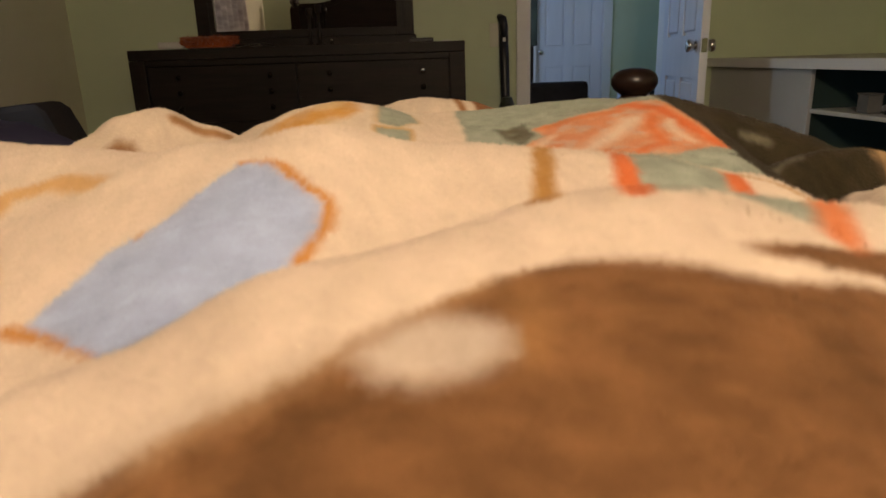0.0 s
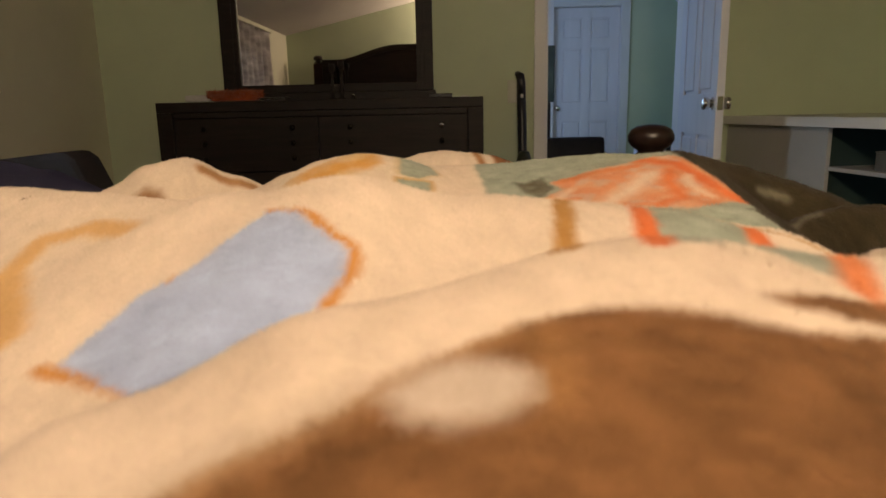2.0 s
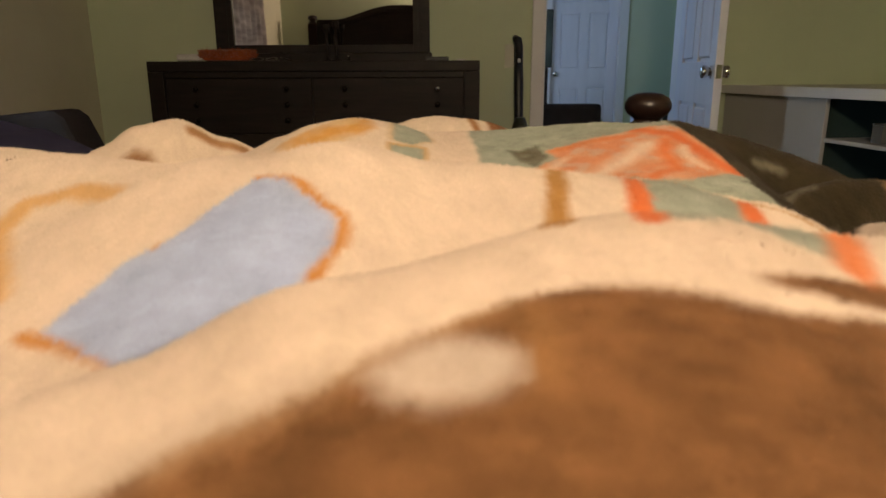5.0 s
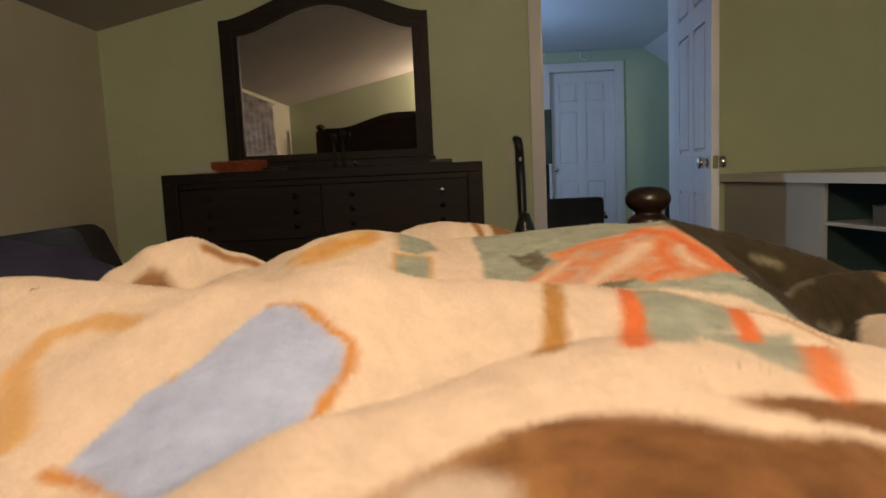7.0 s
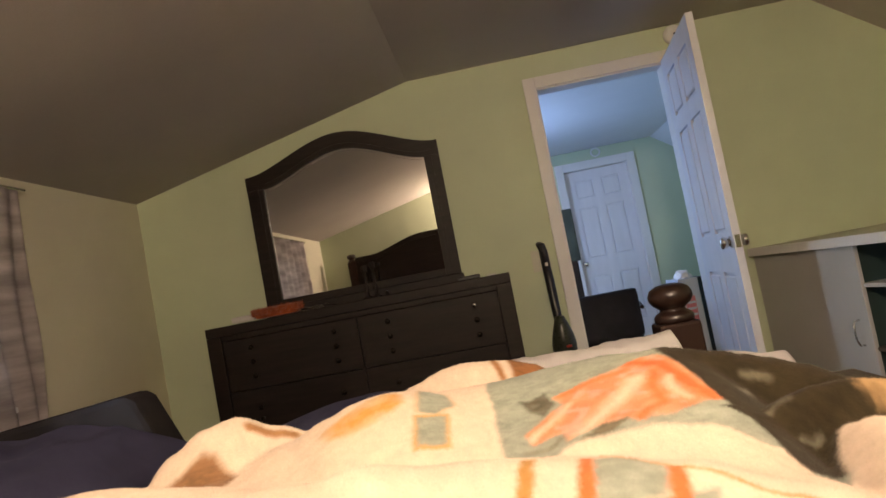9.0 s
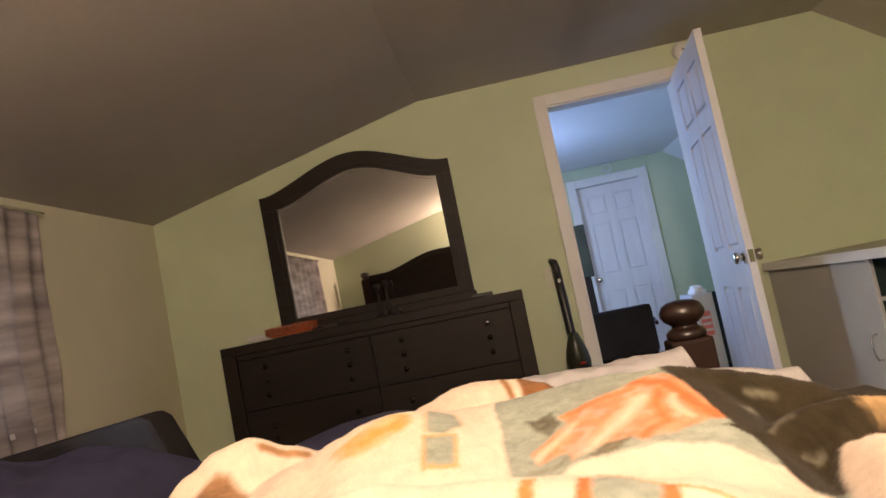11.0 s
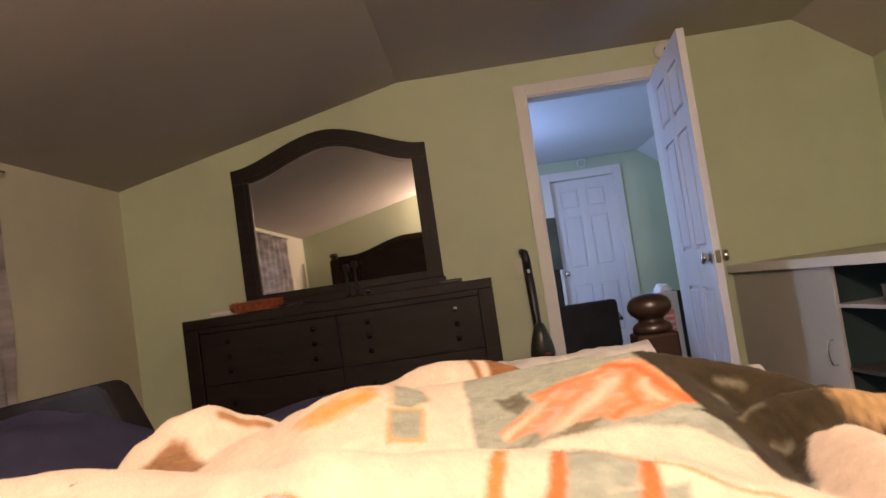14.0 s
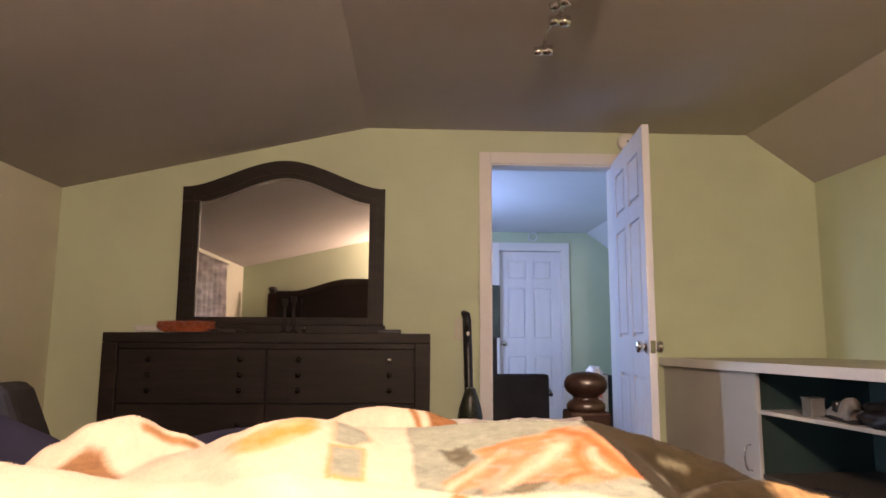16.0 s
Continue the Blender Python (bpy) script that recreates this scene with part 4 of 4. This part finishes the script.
    lay(band(jx, jy, [(.2711, .8455), (.2812, .8508), (.2907, .8547)], .002, .006) * .6, (.28, .26, .19))
    lay(band(jx, jy, [(.2831, .8305), (.2925, .8315), (.2989, .835)], .0015, .004) * .6, (.28, .27, .20))
    lay(band(jx, jy, [(0.305, 0.995), (0.323, 1.01), (0.355, 1.023)], .006, .010) * .4, (.28, .26, .18))
    fx_, fy_ = x + .006 * value_noise(x, y, 260, 41), y + .006 * value_noise(x, y, 260, 43)
    lay(area(fx_, fy_, [(.342, .864), (.349, .853), (.372, .856), (.44, .875), (.46, .92), (.40, .915), (.362, .892), (.345, .878)], .008) * np.clip(.85 + .5 * value_noise(x, y, 200, 45), 0, 1), (.47, .30, .14))
    lay(area(jx, jy, [(.258, .73), (.280, .765), (.291, .79), (.299, .815), (.311, .834), (.328, .840), (.348, .834), (.362, .81), (.385, .79), (.42, .76), (.60, .72), (.60, .60), (.26, .66)], .005), CREAM)
    lay(band(jx, jy, [(.260, .760), (.275, .768), (.288, .786)], .007, .006) * .7, SAGE)
    # brown marks of the far humps
    lay(area(jx, jy, [(.0933, 1.205), (.095, 1.26), (.2, 1.27), (.19, 1.12), (.125, 1.13), (.0986, 1.1608), (.0992, 1.1772)], .006), (.30, .13, .045))
    lay(band(jx, jy, [(.077, 1.215), (.078, 1.1968), (.0847, 1.1734), (.0877, 1.1581)], .008, .005), (.36, .17, .06))
    lay(area(jx, jy, [(-.275, .925), (-.240, .958), (-.221, .967), (-.207, .980), (-.192, .979), (-.160, .947), (-.1645, .924), (-.178, .89), (-.22, .87), (-.27, .88)], .008), (.30, .16, .075))
    lay(band(jx, jy, [(-.166, 1.010), (-.150, 1.014), (-.126, 1.019)], .012, .006), (.40, .21, .09))
    deep = 1 - np.clip((col[..., 0] - .22) / .3, 0, 1)
    clump = .10 * value_noise(x * 1.4 + y * .5, y * .6, 240, 61) + .07 * value_noise(x, y, 70, 62)
    clump = clump + deep * (.45 * value_noise(x * .5 + y * .3, y, 420, 63) + .34 * value_noise(x * .6, y * .9, 120, 64))
    return col * .675 * (1 + clump)[..., None]


STEP_X = 480
bxs = np.linspace(-.50, .62, STEP_X)
steps = np.concatenate([np.linspace(.10, .46, 60, endpoint=False), np.linspace(.46, .72, 170, endpoint=False), np.linspace(.72, 1.25, 230, endpoint=False), np.linspace(1.25, 1.45, 40)])
gx, gy = np.meshgrid(bxs, steps)
gz = height(gx, gy)
gz += .0026 * value_noise(gx, gy, 26, 11) + .0009 * value_noise(gx * 1.2 + gy * .5, gy, 70, 12) + .0002 * value_noise(gx, gy, 260, 13)
rim = np.minimum(np.minimum(gx + .50, .62 - gx), np.minimum(gy - .10, 1.45 - gy))
gz = np.maximum(gz - .06 * np.clip(1 - rim / .05, 0, 1) ** 2, .735)
co = np.stack([gx, gy, gz], -1).reshape(-1, 3)
ny_, nx_ = gx.shape
idx = np.arange(ny_ * nx_).reshape(ny_, nx_)
quads = np.stack([idx[:-1, :-1], idx[:-1, 1:], idx[1:, 1:], idx[1:, :-1]], -1).reshape(-1, 4)
ring_i = np.concatenate([idx[0, :], idx[1:, -1], idx[-1, -2::-1], idx[-2:0:-1, 0]])
low = co[ring_i] - (0, 0, .014)
base_n = len(co)
co = np.concatenate([co, low])
k_ = np.arange(len(ring_i))
nxt = (k_ + 1) % len(ring_i)
skirt = np.stack([ring_i[nxt], ring_i[k_], base_n + k_, base_n + nxt], -1)
quads = np.concatenate([quads, skirt])
BASE = np.array((.05, .78, .72))
blanket = thing("plush_blanket", tuple(BASE), "rumpled cream plush blanket with orange, sage, blue and brown print", "blanket")
me = bpy.data.meshes.new("plush_cloth")
me.vertices.add(len(co))
me.vertices.foreach_set("co", (co - BASE).astype(np.float32).ravel())
me.loops.add(quads.size)
me.loops.foreach_set("vertex_index", quads.astype(np.int32).ravel())
me.polygons.add(len(quads))
me.polygons.foreach_set("loop_start", np.arange(0, quads.size, 4, dtype=np.int32))
me.polygons.foreach_set("use_smooth", np.ones(len(quads), bool))
me.update()
tint = pattern(co[:, 0], co[:, 1])
att = me.color_attributes.new("print", "FLOAT_COLOR", "POINT")
att.data.foreach_set("color", np.concatenate([tint, np.ones((len(tint), 1))], 1).astype(np.float32).ravel())

PLUSH = material("printed_plush_pile", (1, 1, 1), 0.95, 0.10, 420, 60, 0.05, spec=0.05, sheen=0.08)
pn = PLUSH.node_tree
at_n = pn.nodes.new("ShaderNodeAttribute")
at_n.attribute_name = "print"
mul = pn.nodes.new("ShaderNodeMix")
mul.data_type, mul.blend_type = "RGBA", "MULTIPLY"
mul.inputs["Factor"].default_value = 1
bs = pn.nodes["Principled BSDF"]
pn.links.new(bs.inputs["Base Color"].links[0].from_socket, mul.inputs["A"])
pn.links.new(at_n.outputs["Color"], mul.inputs["B"])
pn.links.new(mul.outputs["Result"], bs.inputs["Base Color"])
bs.inputs["Sheen Roughness"].default_value = 0.5
me.materials.append(PLUSH)
cloth = new("plush_cloth", me)
cloth.parent = blanket

# short pile standing on the cloth
rng = np.random.RandomState(5)
pile_n = 340000
py_ = .455 + (1.27 - .455) * rng.rand(pile_n) ** 1.45
px_ = .06 + (rng.rand(pile_n) - .5) * (.22 + .85 * (py_ - .43) / .82)


def cloth_height(x, y):
    z = height(x, y)
    return z + .0026 * value_noise(x, y, 26, 11) + .0009 * value_noise(x * 1.2 + y * .5, y, 70, 12) + .0002 * value_noise(x, y, 260, 13)


root = np.stack([px_, py_, cloth_height(px_, py_)], -1)
e = .002
nrm = np.stack([height(px_ - e, py_) - height(px_ + e, py_), height(px_, py_ - e) - height(px_, py_ + e), np.full(pile_n, 2 * e)], -1)
nrm /= np.linalg.norm(nrm, axis=1, keepdims=True)
swirl = 1.9 + .9 * value_noise(px_, py_, 16, 51) + .8 * value_noise(px_, py_, 60, 52) + rng.normal(0, .35, pile_n)
lean = np.stack([np.cos(swirl), np.sin(swirl), np.zeros(pile_n)], -1)
lean -= nrm * np.sum(lean * nrm, axis=1, keepdims=True)
size_ = ((.0012 + .0009 * rng.rand(pile_n)) * (.55 + .45 * np.clip((py_ - .45) / .3, 0, 1)))[:, None]
tip = root + size_ * (nrm * .75 + lean * .65 + rng.normal(0, .15, (pile_n, 3)))
wide = (.00022 + .00045 * (py_ - .43))[:, None] * np.stack([-np.sin(swirl), np.cos(swirl), np.zeros(pile_n)], -1)
root -= nrm * .0006
tri = np.stack([root + wide, root - wide, tip], 1).reshape(-1, 3)
pile = bpy.data.meshes.new("plush_pile")
pile.vertices.add(len(tri))
pile.vertices.foreach_set("co", (tri - BASE).astype(np.float32).ravel())
pile.loops.add(len(tri))
pile.loops.foreach_set("vertex_index", np.arange(len(tri), dtype=np.int32))
pile.polygons.add(pile_n)
pile.polygons.foreach_set("loop_start", np.arange(0, len(tri), 3, dtype=np.int32))
pile.polygons.foreach_set("use_smooth", np.ones(pile_n, bool))
pile.update()
hair = pattern(px_, py_) * (.92 + .16 * rng.rand(pile_n))[:, None]
att = pile.color_attributes.new("print", "FLOAT_COLOR", "POINT")
att.data.foreach_set("color", np.repeat(np.concatenate([np.clip(hair, 0, 1), np.ones((pile_n, 1))], 1), 3, axis=0).astype(np.float32).ravel())
soft_n = np.repeat(nrm, 3, axis=0)
pile.normals_split_custom_set_from_vertices(soft_n.tolist())
pile.materials.append(PLUSH)
pile_ob = tagged(new("plush_nap", pile), "short soft plush nap", "", "", "stuff")
pile_ob.parent = blanket
